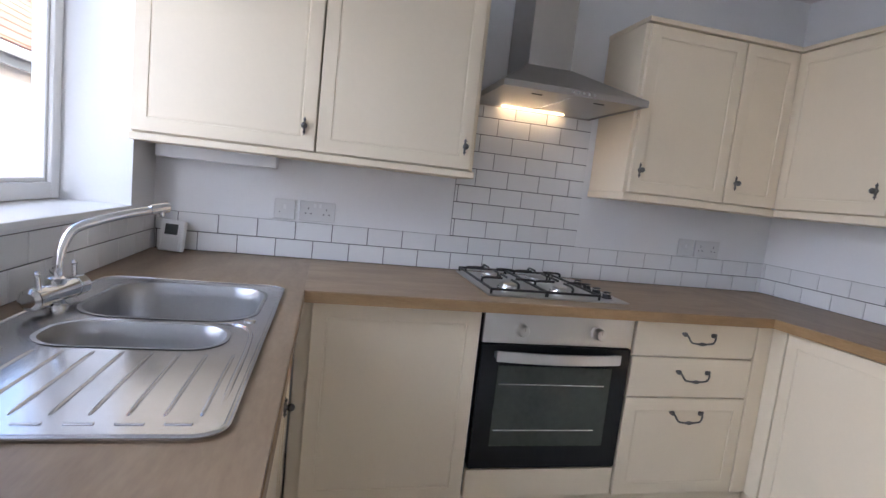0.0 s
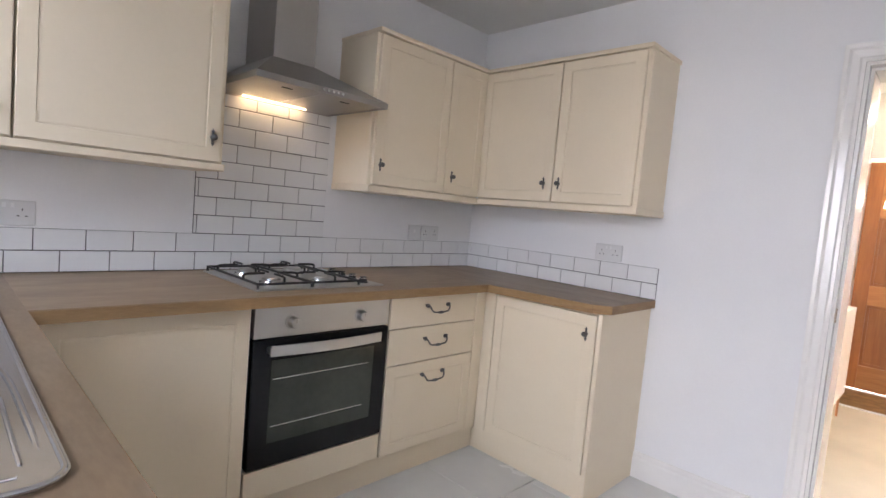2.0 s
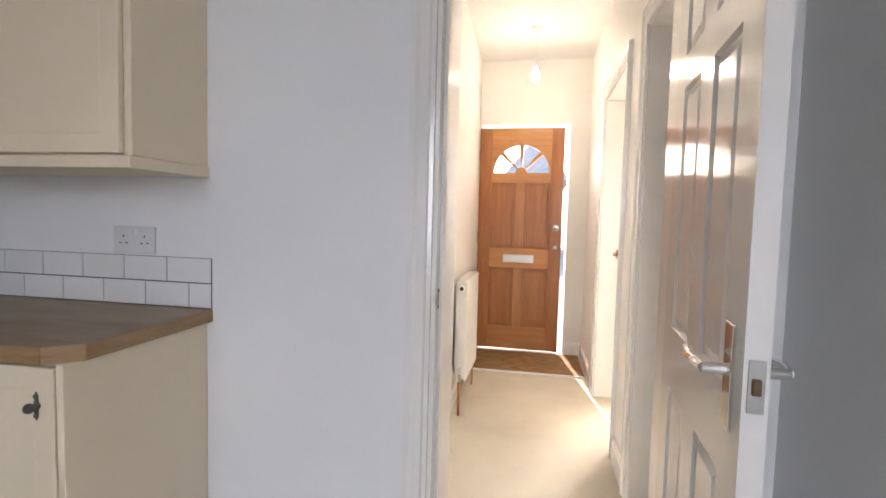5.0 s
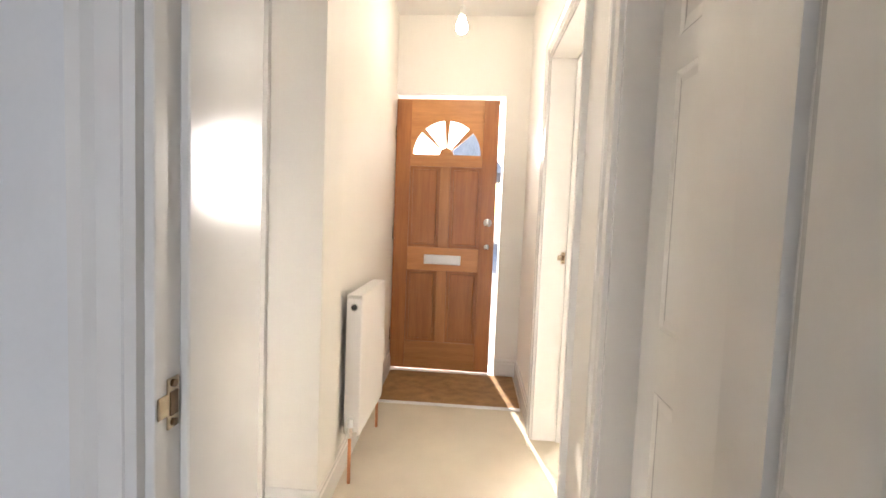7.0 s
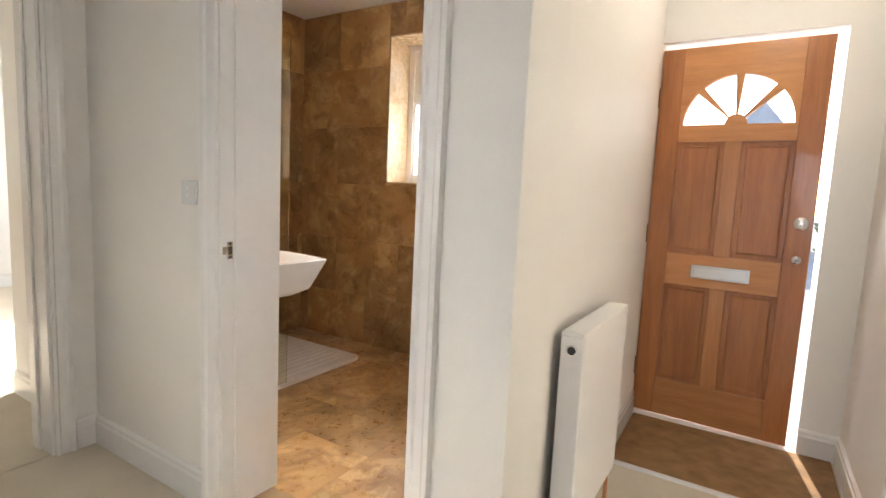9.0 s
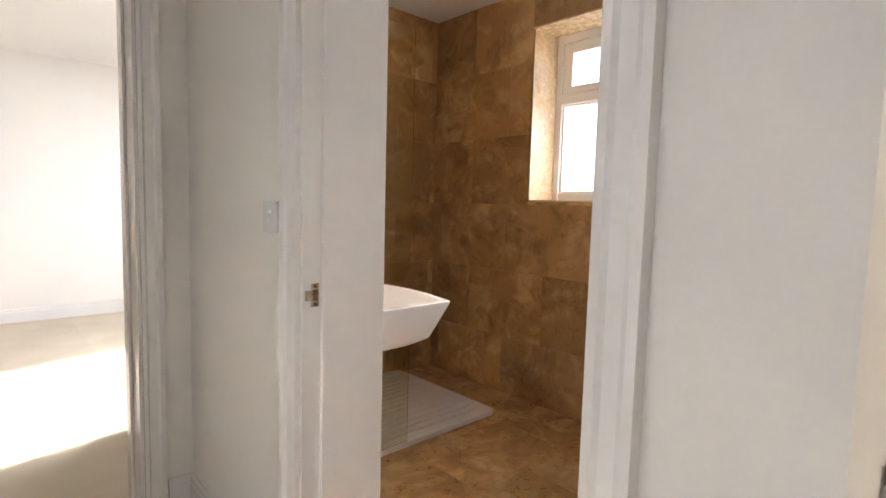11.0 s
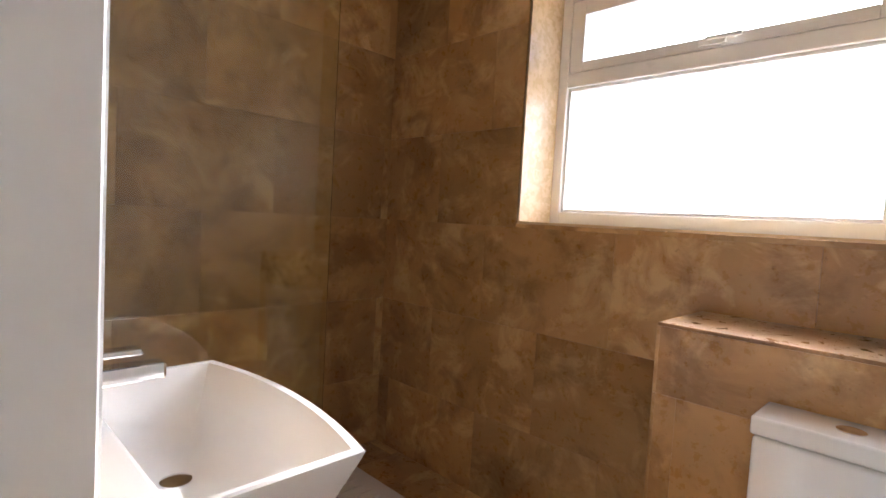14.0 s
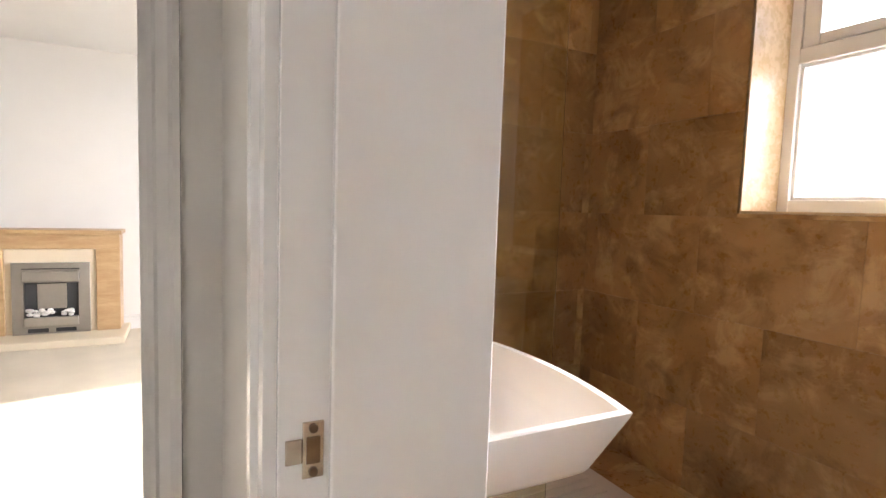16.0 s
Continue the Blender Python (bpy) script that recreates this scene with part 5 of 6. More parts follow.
# ---------------------------------------------------------------- front room, seen through its door
window_frame("window_2", LX + 0.08, -2.6, -0.70, 1.042, 1.98, 0, 0.07, "white plastic framed front room window", M_PANE, -1)
bm = bmesh.new()
box(bm, (LX - 0.03, -2.62, 1.0205), (LX + 0.15, -0.68, 1.0415), 0.004, 2)
single("window_sill", bm, M_UPVC, "white window board in the front room", "window sill", "structure")
skirting((LX, -0.09), (LX, -3.6), 0.012)
r2 = thing("radiator", (LX - 0.06, -1.5, 0.13), "white panel radiator under the front room window", "radiator")
boxed("front_panel", (LX - 0.11, -2.10, 0.13), (LX - 0.095, -0.89, 0.76), M_RAD, r2, "", 0.006, 2)
boxed("back_panel", (LX - 0.045, -2.10, 0.13), (LX - 0.030, -0.89, 0.76), M_RAD, r2, "", 0.006, 2)
boxed("top_grille", (LX - 0.112, -2.11, 0.757), (LX - 0.028, -0.88, 0.768), M_RAD, r2)
boxed("end_cover", (LX - 0.109, -0.8895, 0.15), (LX - 0.031, -0.879, 0.756), M_RAD, r2)
boxed("bracket", (LX - 0.031, -1.8, 0.25), (LX, -1.1, 0.65), M_RAD, r2)
bm = bmesh.new()
rod(bm, (LX - 0.07, -0.84, 0.012), (LX - 0.07, -0.84, 0.20), 0.0075, None, 10)
part("pipe", bm, M_COPPER, r2)
bm = bmesh.new()
rod(bm, (LX - 0.07, -0.88, 0.195), (LX - 0.07, -0.83, 0.195), 0.010, None, 10)
rod(bm, (LX - 0.07, -0.84, 0.18), (LX - 0.07, -0.84, 0.28), 0.014, None, 10)
part("valve", bm, M_PLASTIC, r2)

# ---------------------------------------------------------------- living room
window_frame("window_3", FX + 0.10, 3.9, 5.87, 0.72, 2.15, 0, 0.07, "white plastic framed living room window", M_PANE, -1)
bm = bmesh.new()
box(bm, (FX - 0.03, 3.92, 0.700), (FX + 0.17, 5.85, 0.719), 0.004, 2)
single("window_sill", bm, M_UPVC, "white window board in the living room", "window sill", "structure")
FY = 6.80
fp = thing("fireplace", (2.66, FY, 0.012), "pale pine fire surround with a cream back panel", "fireplace")
boxed("mantel", (2.15, FY - 0.06, 0.905), (3.165, LN - 0.001, 0.940), M_PINE, fp, "", 0.004, 2)
boxed("frieze", (2.17, FY - 0.02, 0.78), (3.145, LN - 0.017, 0.9045), M_PINE, fp, "", 0.003, 1)
for x0, x1 in ((2.17, 2.345), (2.97, 3.145)):
    boxed("pilaster", (x0, FY - 0.02, 0.072), (x1, LN - 0.017, 0.7795), M_PINE, fp, "", 0.003, 1)
boxed("back_panel", (2.3455, FY + 0.005, 0.072), (2.9695, FY + 0.03, 0.7795), M_CREAM, fp)
boxed("hearth", (2.08, FY - 0.32, 0.0125), (3.20, LN - 0.002, 0.0715), M_CREAM, fp, "cream stone hearth", 0.008, 2)
fire = thing("electric_fire", (2.66, FY - 0.03, 0.072), "satin metal inset electric fire with white pebbles", "electric fire")
bm = bmesh.new()
sheet(bm, rect(2.395, 0.0725, 2.925, 0.665), [rect(2.475, 0.20, 2.845, 0.50)], 0.03, Matrix.Translation((0, FY - 0.026, 0)))
part("trim", bm, M_SATIN, fire)
boxed("hood", (2.465, FY - 0.05, 0.505), (2.855, FY - 0.0265, 0.60), M_SATIN, fire, "", 0.006, 2)
boxed("slot", (2.465, FY - 0.029, 0.612), (2.855, FY - 0.0262, 0.620), M_SLOT, fire)
boxed("fret", (2.475, FY - 0.055, 0.14), (2.845, FY - 0.0265, 0.215), M_STEEL, fire, "", 0.006, 2)
for fx in (2.495, 2.685):
    boxed("fret_opening", (fx, FY - 0.0285, 0.085), (fx + 0.14, FY - 0.0262, 0.118), M_SLOT, fire, "", 0)
boxed("firebox", (2.4755, FY - 0.006, 0.2005), (2.8445, FY + 0.0045, 0.4995), M_SLOT, fire)
boxed("reflector", (2.56, FY - 0.010, 0.28), (2.76, FY - 0.0065, 0.49), M_SATIN, fire)
random.seed(4)
for i in range(26):
    bm = bmesh.new()
    ball(bm, (2.50 + random.random() * 0.32, FY - 0.030 - random.random() * 0.02, 0.225 + random.random() * 0.05), 0.016 + random.random() * 0.008, 1.2, 0.9, 0.7, 8)
    part("pebble", bm, M_PEBBLE, fire, "", True)

# ---------------------------------------------------------------- bathroom
window_frame("window_4", FX + 0.225, 1.643, 2.866, 1.246, 2.268, 1.874, 0.07, "white plastic bathroom window with frosted glass", M_OBSC, -1)
bm = bmesh.new()
mh = Matrix.Translation((FX + 0.205, 2.22, 1.924))
box(bm, (-0.004, -0.045, -0.012), (0.012, 0.045, 0.010), 0.003, 2, mh)
box(bm, (-0.016, -0.10, 0.002), (-0.004, 0.02, 0.016), 0.004, 2, mh)
single("window_handle", bm, M_UPVC, "white fanlight handle on the bathroom window", "window handle")

# basin: a wide flared bowl on the west wall
bs = thing("wash_basin", (4.2, 2.48, 0.70), "white ceramic wall basin with a flared bowed rim", "basin")
CY = 2.488


def basin_ring(z, hw, x_side, x_mid, n=10, x_back=BX1 + 0.006):
    """Outline of the basin at height z: straight back, bowed front."""
    pts = [(x_back, CY + hw), ]
    for i in range(n + 1):
        u = -1 + 2 * i / n
        pts.append((x_mid - (x_mid - x_side) * u * u, CY - u * hw))
    pts.append((x_back, CY - hw))
    return [(x, y, z) for x, y in pts]


bm = bmesh.new()
outer = [(0.700, 0.190, 4.27, 4.285), (0.724, 0.222, 4.345, 4.365), (0.735, 0.230, 4.352, 4.375), (0.856, 0.300, 4.374, 4.415), (0.868, 0.304, 4.378, 4.421), (0.871, 0.301, 4.375, 4.418)]
inner = [(0.870, 0.289, 4.362, 4.404, BX1 + 0.105), (0.863, 0.281, 4.356, 4.396, BX1 + 0.115), (0.80, 0.235, 4.325, 4.352, BX1 + 0.135), (0.762, 0.18, 4.29, 4.31, BX1 + 0.15), (0.752, 0.12, 4.25, 4.265, BX1 + 0.17)]
rings = [[bm.verts.new(p) for p in basin_ring(z, hw, a, b)] for z, hw, a, b in outer]
rings += [[bm.verts.new(p) for p in basin_ring(z, hw, a, b, 10, xb)] for z, hw, a, b, xb in inner]
n = len(rings[0])
for a, b in zip(rings, rings[1:]):
    for k in range(n):
        bm.faces.new((a[k], a[(k + 1) % n], b[(k + 1) % n], b[k]))
bm.faces.new(rings[0][::-1])
bm.faces.new(rings[-1])
bowl = part("bowl", bm, M_CERAMIC, bs, "", True)
bm = bmesh.new()
lathe(bm, [(0.026, 0), (0.026, 0.003), (0.018, 0.004), (0.002, 0.003)], 20, Matrix.Translation((4.20, CY, 0.7525)))
part("waste", bm, M_CHROME, bowl, "", True)
bm = bmesh.new()
box(bm, (BX1 + 0.006, CY - 0.09, 0.0115), (BX1 + 0.115, CY + 0.09, 0.70), 0.03, 3)
part("pedestal", bm, M_CERAMIC, bs, "slim ceramic pedestal", True)

bt = thing("basin_tap", (4.05, CY, 0.87), "square chrome basin mixer tap with a flat lever", "tap")
TX, TY = 4.05, CY
bm = bmesh.new()
box(bm, (TX - 0.026, TY - 0.026, 0.8695), (TX + 0.026, TY + 0.026, 0.877), 0.003, 2)
part("base", bm, M_CHROME, bt)
bm = bmesh.new()
box(bm, (TX - 0.020, TY - 0.021, 0.877), (TX + 0.020, TY + 0.021, 0.972), 0.004, 2)
part("body", bm, M_CHROME, bt)
bm = bmesh.new()
box(bm, (TX - 0.019, TY - 0.020, 0.946), (TX + 0.125, TY + 0.020, 0.974), 0.005, 2)
part("spout", bm, M_CHROME, bt)
bm = bmesh.new()
box(bm, (TX - 0.016, TY - 0.016, 0.974), (TX + 0.016, TY + 0.016, 0.990), 0.003, 2)
box(bm, (TX - 0.020, TY - 0.018, 0.990), (TX + 0.090, TY + 0.018, 1.001), 0.004, 2, Matrix.Translation((0, 0, 0)))
part("lever", bm, M_CHROME, bt)

# boxing with a ledge, tiled; the WC stands against it
box_ob = fixed("pipe_boxing", (5.305, 1.10, 0.011), (FX - 0.001, 2.100, 0.984), M_TGROUT, "travertine tiled boxing with a ledge behind the cistern", "boxing")

wc = thing("toilet", (5.0, 1.67, 0.011), "white close-coupled ceramic toilet with square cistern", "toilet")
bm = bmesh.new()
box(bm, (5.150, 1.511, 0.42), (5.293, 1.833, 0.811), 0.010, 3)
part("cistern", bm, M_CERAMIC, wc, "", True)
bm = bmesh.new()
box(bm, (5.145, 1.507, 0.814), (5.294, 1.837, 0.856), 0.007, 3)
lid = part("cistern_lid", bm, M_CERAMIC, wc, "", True)
bm = bmesh.new()
lathe(bm, [(0.026, 0), (0.026, 0.003), (0.020, 0.005), (0.002, 0.005)], 20, Matrix.Translation((5.215, 1.672, 0.8555)))
part("flush_button", bm, M_CHROME, lid, "chrome flush button", True)


def pan_ring(z, hw, x0, x1, n=16):
    pts = [(x1, 1.672 + hw), ]
    for i in range(n + 1):
        a = math.pi / 2 + math.pi * i / n
        pts.append((x0 + hw * 1.0 + math.cos(a) * hw * 1.0, 1.672 + math.sin(a) * hw))
    pts.append((x1, 1.672 - hw))
    return [(x, y, z) for x, y in pts]


bm = bmesh.new()
rings = [[bm.verts.new(p) for p in pan_ring(*q)] for q in ((0.0115, 0.125, 4.78, 5.29), (0.20, 0.130, 4.76, 5.29), (0.34, 0.165, 4.69, 5.29), (0.40, 0.178, 4.665, 5.29), (0.415, 0.176, 4.668, 5.29))]
n = len(rings[0])
for a, b in zip(rings, rings[1:]):
    for k in range(n):
        bm.faces.new((a[k], a[(k + 1) % n], b[(k + 1) % n], b[k]))
bm.faces.new(rings[0][::-1])
bm.faces.new(rings[-1])
part("pan", bm, M_CERAMIC, wc, "", True)
bm = bmesh.new()
rings = [[bm.verts.new(p) for p in pan_ring(*q)] for q in ((0.418, 0.184, 4.655, 5.135), (0.438, 0.186, 4.652, 5.135), (0.446, 0.180, 4.660, 5.130))]
for a, b in zip(rings, rings[1:]):
    for k in range(len(a)):
        bm.faces.new((a[k], a[(k + 1) % len(a)], b[(k + 1) % len(a)], b[k]))
bm.faces.new(rings[0][::-1])
bm.faces.new(rings[-1])
part("seat_lid", bm, M_CERAMIC, wc, "closed white seat lid", True)

tr = thing("shower_tray", (4.7, 3.27, 0.011), "low white shower tray with raised ridges", "shower tray")
TX1, TY0 = 5.345, 2.795
bm = bmesh.new()
sheet(bm, rounded(BX1 + 0.012, TY0, TX1, BN - 0.011, 0.045), [], 0.026, Matrix.Translation((0, 0, 0.0112)) @ FLAT)
part("base", bm, M_TRAY, tr)
for k in range(13):
    y = TY0 + 0.075 + k * 0.058
    bm = bmesh.new()
    box(bm, (BX1 + 0.08, y, 0.036), (TX1 - 0.07, y + 0.030, 0.0425), 0.003, 2)
    part("ridge", bm, M_TRAY, tr)
gl = thing("shower_screen", (4.35, 2.80, 0.04), "clear greenish glass shower screen in a chrome channel", "shower screen")
bm = bmesh.new()
box(bm, (BX1 + 0.020, 2.800, 0.040), (4.695, 2.808, 2.02), 0.001, 1)
p = part("pane", bm, M_SCREENGL, gl)
p.visible_shadow = False
boxed("channel", (BX1 + 0.0115, 2.794, 0.0375), (BX1 + 0.032, 2.814, 2.025), M_CHROME, gl)
sh = thing("shower_mixer", (BX1 + 0.012, 3.28, 1.05), "chrome bar shower mixer on the tiled wall", "shower")
bm = bmesh.new()
rod(bm, (BX1 + 0.055, 3.15, 1.10), (BX1 + 0.055, 3.42, 1.10), 0.020, None, 18)
part("bar", bm, M_CHROME, sh, "", True)
for y in (3.19, 3.38):
    bm = bmesh.new()
    rod(bm, (BX1 + 0.0115, y, 1.10), (BX1 + 0.055, y, 1.10), 0.018, None, 16)
    part("inlet", bm, M_CHROME, sh, "", True)
bm = bmesh.new()
tube(bm, [(BX1 + 0.05, 3.28, 1.12), (BX1 + 0.05, 3.28, 2.0), (BX1 + 0.09, 3.28, 2.1), (BX1 + 0.30, 3.28, 2.12)], 0.010, 12, 6)
part("riser", bm, M_CHROME, sh, "", True)


# ---------------------------------------------------------------- outside
def house(name, x0, y0, x1, y1, h, ridge, along, wall_m, roof_m, label, wins):
    root = thing(name, ((x0 + x1) / 2, (y0 + y1) / 2, -0.12), label, "house")
    boxed("wall", (x0, y0, -0.12), (x1, y1, h), wall_m, root, "", 0)
    bm = bmesh.new()
    o = 0.35
    if along == "y":
        prof = [(x0 - o, h - 0.1), ((x0 + x1) / 2, ridge), (x1 + o, h - 0.1)]
        v = [[bm.verts.new((x, y, z)) for x, z in prof] for y in (y0 - o, y1 + o)]
    else:
        prof = [(y0 - o, h - 0.1), ((y0 + y1) / 2, ridge), (y1 + o, h - 0.1)]
        v = [[bm.verts.new((x, y, z)) for y, z in prof] for x in (x0 - o, x1 + o)]
    bm.faces.new(v[0])
    bm.faces.new(v[1][::-1])
    for i in range(3):
        bm.faces.new((v[0][i], v[0][(i + 1) % 3], v[1][(i + 1) % 3], v[1][i]))
    rf = part("roof", bm, roof_m, root)
    for axis, c, a, b, z0, z1 in wins:
        bm = bmesh.new()
        if axis == "x":
            box(bm, (c - 0.04, a, z0), (c + 0.04, b, z1), 0.01, 1)
        else:
            box(bm, (a, c - 0.04, z0), (b, c + 0.04, z1), 0.01, 1)
        w = part("window", bm, M_UPVC, root)
        bm = bmesh.new()
        if axis == "x":
            box(bm, (c - 0.05, a + 0.08, z0 + 0.08), (c + 0.05, b - 0.08, z1 - 0.08), 0)
        else:
            box(bm, (a + 0.08, c - 0.05, z0 + 0.08), (b - 0.08, c + 0.05, z1 - 0.08), 0)
        part("pane", bm, M_BGLASS, w)
    return root


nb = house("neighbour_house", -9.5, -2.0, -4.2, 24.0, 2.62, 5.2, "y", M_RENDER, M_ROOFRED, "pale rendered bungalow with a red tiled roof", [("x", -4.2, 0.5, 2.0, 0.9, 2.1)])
for k in range(16):
    u = (k + 0.5) / 16
    bm = bmesh.new()
    x = -3.85 - u * 3.0
    z = 2.52 + u * 2.68
    box(bm, (-0.10, -2.3, -0.012), (0.10, 24.3, 0.012), 0, 1, Matrix.Translation((x, 0, z + 0.02)) @ Matrix.Rotation(radians(41.8), 4, "Y"))
    part("tile_course", bm, M_ROOFRED, nb)
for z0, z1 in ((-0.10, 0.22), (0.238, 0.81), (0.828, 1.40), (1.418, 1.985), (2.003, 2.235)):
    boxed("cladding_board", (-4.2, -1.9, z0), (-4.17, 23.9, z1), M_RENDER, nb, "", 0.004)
boxed("gutter", (-3.86, -2.3, 2.36), (-3.76, 24.3, 2.46), M_UPVC, nb)
boxed("fascia", (-3.98, -2.3, 2.24), (-3.93, 24.3, 2.48), M_BLACK, nb)
sh1 = house("street_house", 18.0, -11.5, 25.0, -4.1, 2.45, 5.4, "x", M_BRICKRED, M_ROOF, "brick bungalow with a grey gabled roof across the street", [("x", 18.0, -8.6, -6.9, 0.9, 2.1), ("x", 18.0, -5.9, -4.9, 0.9, 2.1)])
slope = math.atan2(5.4 - 2.35, 3.7 + 0.35)
for k in (-1, 1):
    bm = bmesh.new()
    mm = Matrix.Translation((17.62, -7.8, 5.4)) @ Matrix.Rotation(-k * slope, 4, "X")
    ya, yb = sorted((0, k * 5.05))
    box(bm, (-0.03, ya, -0.16), (0.02, yb, 0.03), 0.005, 1, mm)
    part("bargeboard", bm, M_UPVC, sh1, "white bargeboard")
bm = bmesh.new()
rod(bm, (17.94, -4.35, -0.12), (17.94, -4.35, 2.4), 0.05, None, 10)
part("downpipe", bm, M_UPVC, sh1, "white downpipe")
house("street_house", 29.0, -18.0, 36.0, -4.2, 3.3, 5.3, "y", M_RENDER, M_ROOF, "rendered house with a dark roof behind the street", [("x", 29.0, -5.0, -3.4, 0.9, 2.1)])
# house gable narrowed to keep the door gap bright; haze is in its slate colour
house("street_gable", 20.3, -0.05, 26.0, 1.75, 2.7, 4.15, "x", M_RENDER, M_SLATE, "narrow rendered house, its slate gable paled for haze", [("x", 20.3, 0.4, 1.3, 0.9, 2.1)])


def bush(name, x, y, h, spread_, seed, label):
    random.seed(seed)
    root = thing(name, (x, y, -0.12), label, "tree")
    bm = bmesh.new()
    for k in range(7):
        a = random.random() * 6.28
        rod(bm, (x, y, -0.12), (x + math.cos(a) * spread_ * 0.5, y + math.sin(a) * spread_ * 0.5, h * (0.6 + 0.4 * random.random())), 0.045, 0.010, 7)
    part("trunk", bm, M_BARK, root)
    bm = bmesh.new()
    for k in range(900):
        a, r = random.random() * 6.28, spread_ * math.sqrt(random.random())
        z = h * (0.25 + 0.78 * random.random())
        r *= 1 - 0.5 * abs(z / h - 0.55)
        c = Vector((x + math.cos(a) * r, y + math.sin(a) * r, z))
        q = Euler((random.random() * 6, random.random() * 6, random.random() * 6)).to_matrix()
        s = 0.07 + 0.05 * random.random()
        vs = [bm.verts.new(c + q @ Vector(p) * s) for p in ((-1, 0, 0), (0, -0.45, 0.1), (1, 0, 0), (0, 0.45, 0.1))]
        bm.faces.new(vs)
    part("crown", bm, M_LEAF, root)


bush("garden_shrub", 9.9, -1.9, 1.45, 0.8, 3, "dark green shrub in the front garden")
bush("garden_shrub", 10.2, -0.6, 1.5, 0.6, 5, "dark green shrub beside the garden fence")
bush("garden_shrub", 12.0, 5.35, 2.05, 0.95, 8, "green shrub outside the bathroom window")
fe = thing("garden_fence", (12.0, 0.0, -0.12), "weathered boarded garden fence along the street", "fence")
bmf = bmesh.new()
box(bmf, (-0.012, -0.07, 0), (0.012, 0.07, 1.1), 0.004, 1)
me = bpy.data.meshes.new("board")
bmf.to_mesh(me)
bmf.free()
me.materials.append(M_FENCE)
for k in range(34):
    b = new("board", me)
    b.parent = fe
    b.location = (0, -6.5 + k * 0.155, 0.02)
boxed("rail", (12.013, -6.6, 0.35), (12.05, -1.3, 0.43), M_FENCE, fe)
boxed("rail", (12.013, -6.6, 0.85), (12.05, -1.3, 0.93), M_FENCE, fe)


# ---------------------------------------------------------------- tiles, last
def piece_mesh(name, w, d, h, material, bevel):
    bm = bmesh.new()
    box(bm, (-w / 2, -d, 0), (w / 2, 0, h), bevel, 1)
    bmesh.ops.recalc_face_normals(bm, faces=list(bm.faces))
    me = bpy.data.meshes.new(name)
    bm.to_mesh(me)
    bm.free()
    me.materials.append(material)
    return me


meshes = {}


def lay(parent, m, s0, s1, z0, z1, material, d=0.007, bevel=0.0012, name="tile"):
    """One tile between s0 and s1, z0 and z1 on the frame m (front towards -y)."""
    w, h = s1 - s0, z1 - z0
    key = (round(w, 4), round(h, 4), material.name, d)
    if key not in meshes:
        meshes[key] = piece_mesh(name, w, d, h, material, bevel)
    ob = new(name, meshes[key])
    ob.parent = parent
    ob.matrix_local = Matrix.Translation(-root_of(parent)) @ m @ Matrix.Translation(((s0 + s1) / 2, 0, z0))
    return ob


def metro(label, m, a, b, z0, rows_n, phase, grout_d=0.003):
    """Brick-bond rows of 150 x 75 tiles from a to b along the frame m, upon a bed of grout."""
    bm = bmesh.new()
    zt = z0 + rows_n * 0.0785
    box(bm, (a, -grout_d, z0), (b, 0, zt), 0, 1, m)
    root = single("tile_bed", bm, M_GROUT, label, "wall tiles", "structure")
    for r in range(rows_n):
        off = phase + (0.0775 if r % 2 == 0 else 0.0)
        k0 = math.floor((a - off) / 0.155)
        k = k0
        while off + k * 0.155 < b:
            s0, s1 = max(a + 0.0014, off + k * 0.155 + 0.0017), min(b - 0.0014, off + (k + 1) * 0.155 - 0.0017)
            if s1 - s0 > 0.004:
                lay(root, m, s0, s1, z0 + r * 0.0785 + 0.0025, z0 + (r + 1) * 0.0785 - 0.001, M_METRO)
            k += 1
    return root


mn = facing(0, KN, 0, 0)
metro("white brick-bond tiles with dark grout above the worktop", mn, KW + 0.008, KE - 0.008, 0.9005, 2, 0.028)
metro("white brick-bond tiles with dark grout behind the hob", mn, 0.712, 1.342, 0.9005 + 2 * 0.0785 + 0.0002, 8, 0.028)
metro("white brick-bond tiles with dark grout at the worktop end", facing(KE, 0, 0, -90), -KN, -1.458, 0.9005, 2, -1.458)
metro("white brick-bond tiles with dark grout under the window", facing(KW, 0, 0, 90), 0.70, KN, 0.9005, 2, 0.10)

# kitchen floor


def floor_tiles(parent, x0, y0, x1, y1, px, py, jx, jy, z, material, joint, bond=0.0, d=0.006):
    r0 = math.floor((y0 - jy) / py)
    r = r0
    while jy + r * py < y1:
        ya, yb = max(y0, jy + r * py + joint / 2), min(y1, jy + (r + 1) * py - joint / 2)
        off = jx + (bond * px if r % 2 else 0)
        k = math.floor((x0 - off) / px)
        while off + k * px < x1:
            xa, xb = max(x0, off + k * px + joint / 2), min(x1, off + (k + 1) * px - joint / 2)
            if xb - xa > 0.01 and yb - ya > 0.01:
                w, h = xb - xa, yb - ya
                key = ("f", round(w, 4), round(h, 4), material.name)
                if key not in meshes:
                    bm = bmesh.new()
                    box(bm, (-w / 2, -h / 2, 0), (w / 2, h / 2, d), 0.0012, 1)
                    bmesh.ops.recalc_face_normals(bm, faces=list(bm.faces))
                    me_ = bpy.data.meshes.new("tile")
                    bm.to_mesh(me_)
                    bm.free()
                    me_.materials.append(material)
                    meshes[key] = me_
                ob = new("tile", meshes[key])
                ob.parent = parent
                ob.location = Vector(((xa + xb) / 2, (ya + yb) / 2, z)) - root_of(parent)
            k += 1
        r += 1


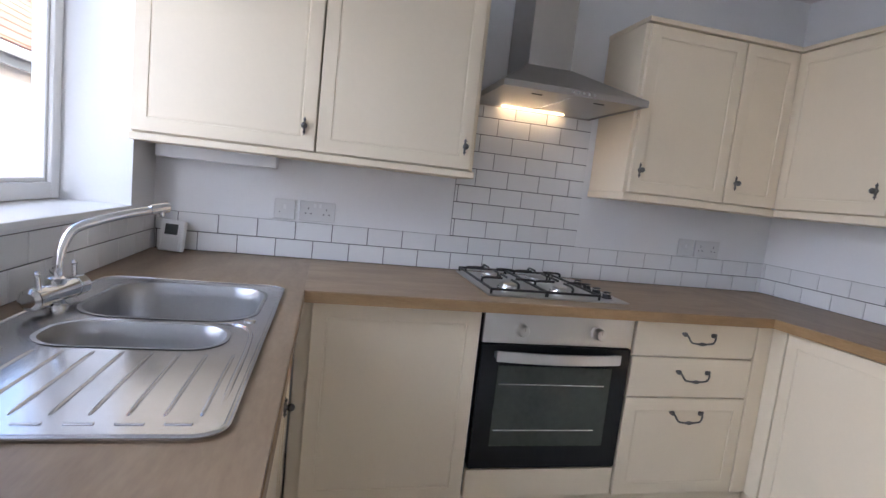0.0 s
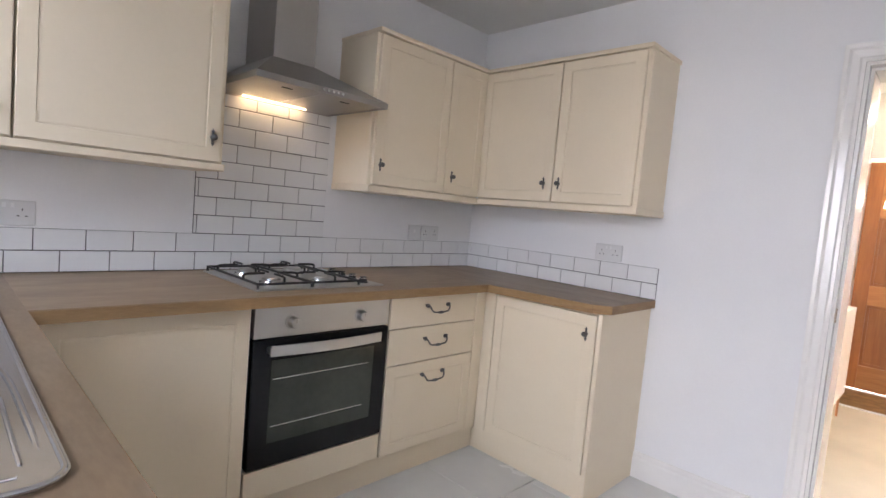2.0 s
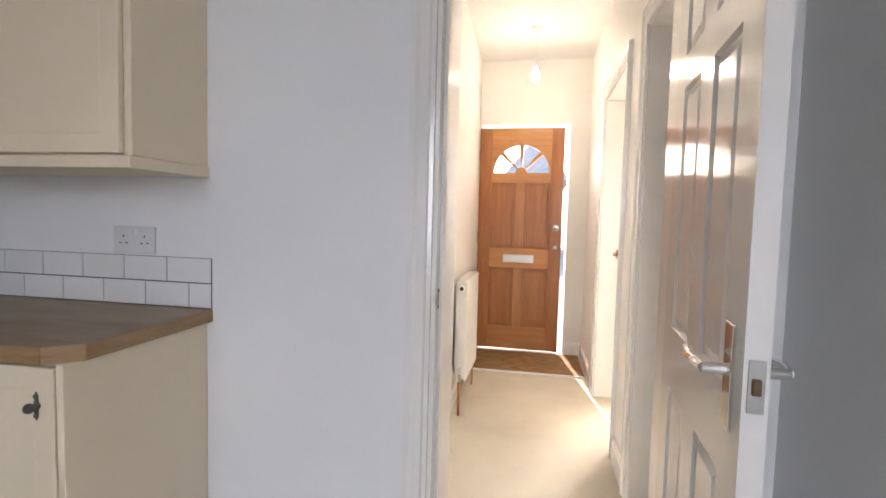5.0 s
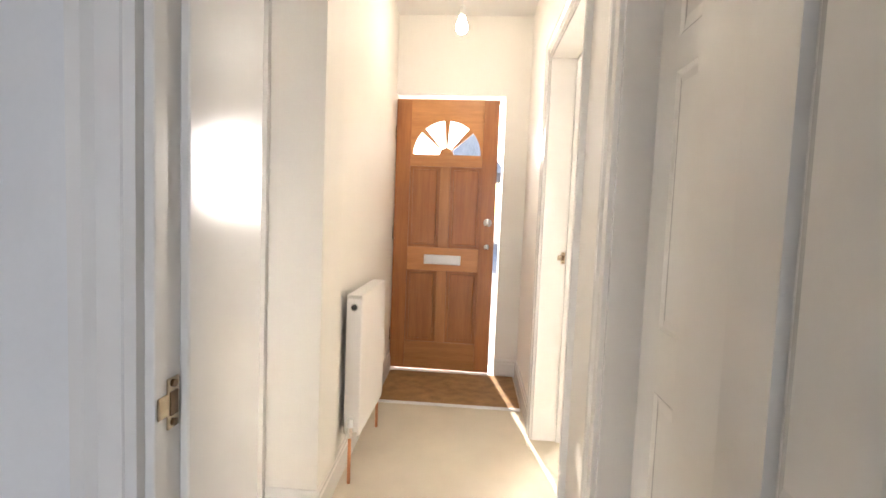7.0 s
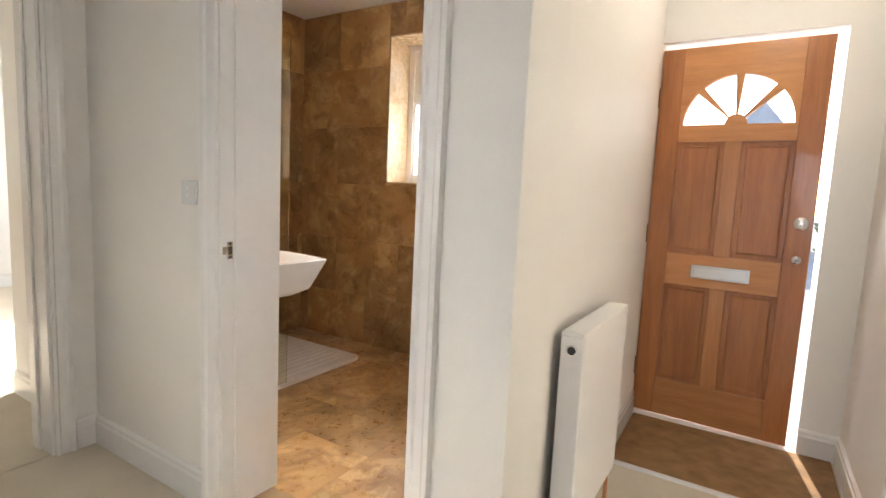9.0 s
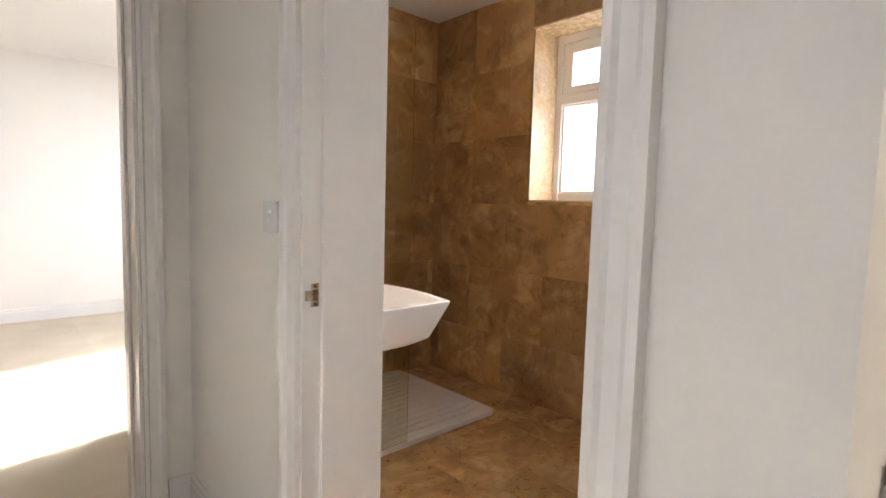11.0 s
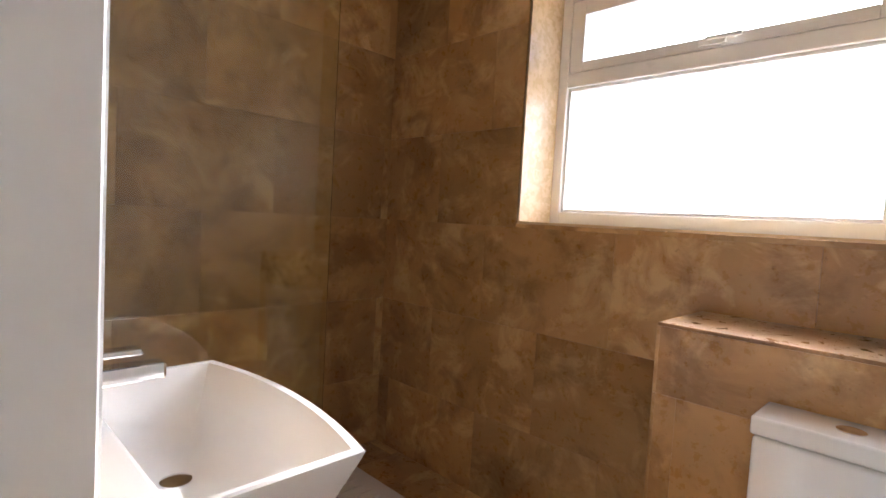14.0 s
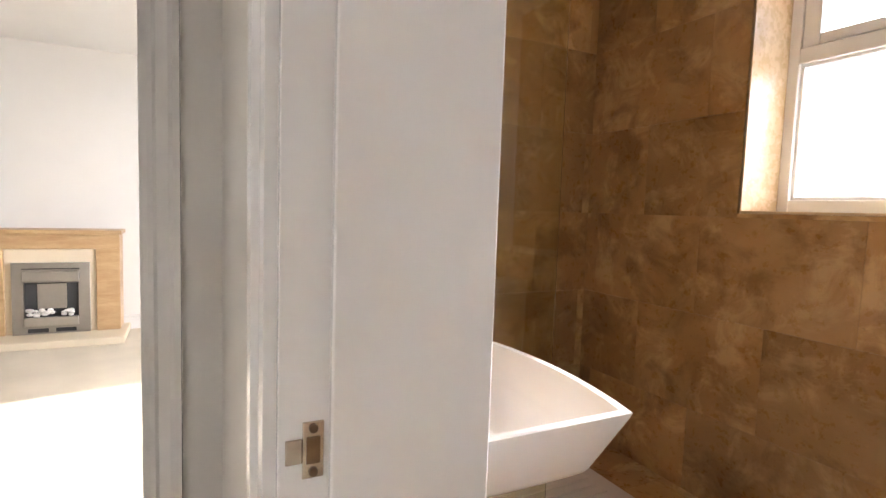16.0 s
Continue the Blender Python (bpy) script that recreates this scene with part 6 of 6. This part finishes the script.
floor_tiles(floor_k, KW, KS, KE + 0.055, KN, 0.60, 0.585, 1.66, 1.745, -0.0060, M_FTILE, 0.003, 0.5)
floor_tiles(floor_b, BX1 - 0.02, 1.09, FX, BN, 0.61, 0.41, 0.1, 0.25, 0.0060, M_TRAV, 0.002, 0.5)


def travertine(label, m, a, b, holes, phase, base, top=CB, flip=1):
    """Courses of large travertine tiles from a to b, cut round openings (s0, z0, s1, z1), on a thin bed."""
    bm = bmesh.new()
    sheet(bm, rect(a, 0.011, b, top), [rect(*h) for h in holes], 0.004, m @ Matrix.Translation((0, -0.004, 0)))
    root = single("tile_bed", bm, M_TGROUT, label, "wall tiles", "structure")
    lines = [z for z in (base + k * 0.4225 for k in range(-3, 9))]
    j = 0.0004
    for r, (za, zb) in enumerate(zip(lines, lines[1:])):
        za, zb = max(za, 0.011), min(zb, top)
        if zb - za < 0.01:
            continue
        off = phase + (0.305 if r % 2 else 0.0)
        k = math.floor((a - off) / 0.61)
        while off + k * 0.61 < b:
            s0, s1 = max(a, off + k * 0.61), min(b, off + (k + 1) * 0.61)
            k += 1
            cuts = [(s0, za, s1, zb)]
            for h in holes:
                nxt = []
                for c in cuts:
                    if c[2] <= h[0] or c[0] >= h[2] or c[3] <= h[1] or c[1] >= h[3]:
                        nxt.append(c)
                        continue
                    if c[0] < h[0]:
                        nxt.append((c[0], c[1], h[0], c[3]))
                    if c[2] > h[2]:
                        nxt.append((h[2], c[1], c[2], c[3]))
                    x0, x1 = max(c[0], h[0]), min(c[2], h[2])
                    if c[1] < h[1]:
                        nxt.append((x0, c[1], x1, h[1]))
                    if c[3] > h[3]:
                        nxt.append((x0, h[3], x1, c[3]))
                cuts = nxt
            for c in cuts:
                if c[2] - c[0] > 0.012 and c[3] - c[1] > 0.012:
                    lay(root, m, c[0] + j, c[2] - j, c[1] + j, c[3] - j, M_TRAV, 0.010, 0.0004)
    return root


WIN = (-2.866, 1.24, -1.643, 2.268)
travertine("mottled brown travertine tiles round the bathroom window", facing(FX, 0, 0, -90) , -BN, -1.10, [WIN], -3.03, 0.378)
travertine("mottled brown travertine tiles behind the shower", facing(0, BN, 0, 0), BX1, FX, [], 4.68, 0.378)
travertine("mottled brown travertine tiles behind the basin", facing(BX1, 0, 0, 90), 1.10, BN, [(BD0 - 0.075, 0.0115, BD1 + 0.075, BDT + 0.075)], 1.3, 0.378)
travertine("mottled brown travertine tiles beside the toilet", facing(0, 1.10, 0, 180), -FX, -BX1, [], 0.2, 0.378)
# reveal tiles take the paler copy, lit look included in the colour
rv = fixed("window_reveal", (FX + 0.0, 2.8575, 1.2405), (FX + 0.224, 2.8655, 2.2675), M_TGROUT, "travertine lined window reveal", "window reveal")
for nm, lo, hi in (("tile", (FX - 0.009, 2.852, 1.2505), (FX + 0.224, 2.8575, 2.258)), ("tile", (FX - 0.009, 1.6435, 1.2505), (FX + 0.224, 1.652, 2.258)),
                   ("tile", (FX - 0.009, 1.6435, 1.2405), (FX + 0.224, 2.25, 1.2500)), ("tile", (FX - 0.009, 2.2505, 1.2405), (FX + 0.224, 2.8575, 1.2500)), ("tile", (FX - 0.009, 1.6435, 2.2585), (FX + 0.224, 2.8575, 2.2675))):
    boxed(nm, lo, hi, M_TRAVLIT, rv, "", 0.001)
mb = facing(5.305, 0, 0, -90)
for s0, s1, a, b in ((-2.100, -1.50, 0.80, 0.984), (-1.499, -1.10, 0.80, 0.984), (-2.100, -2.045, 0.37, 0.799), (-2.044, -1.44, 0.37, 0.799), (-1.439, -1.10, 0.37, 0.799), (-2.100, -1.80, 0.0115, 0.369), (-1.799, -1.10, 0.0115, 0.369)):
    lay(box_ob, mb, s0 - 0.0003, s1 + 0.0003, a - 0.0002, b, M_TRAV, 0.010, 0.0006)
ms = facing(0, 2.100, 0, 180)
for a, b in ((0.0115, 0.369), (0.37, 0.799), (0.80, 0.984)):
    lay(box_ob, ms, -FX + 0.011, -5.296, a + 0.0008, b, M_TRAV, 0.010, 0.001)
for y0, y1 in ((1.10, 1.60), (1.601, 2.108)):
    boxed("tile", (5.2945, y0, 0.9845), (FX - 0.011, y1, 0.994), M_TRAV, box_ob, "", 0.001)
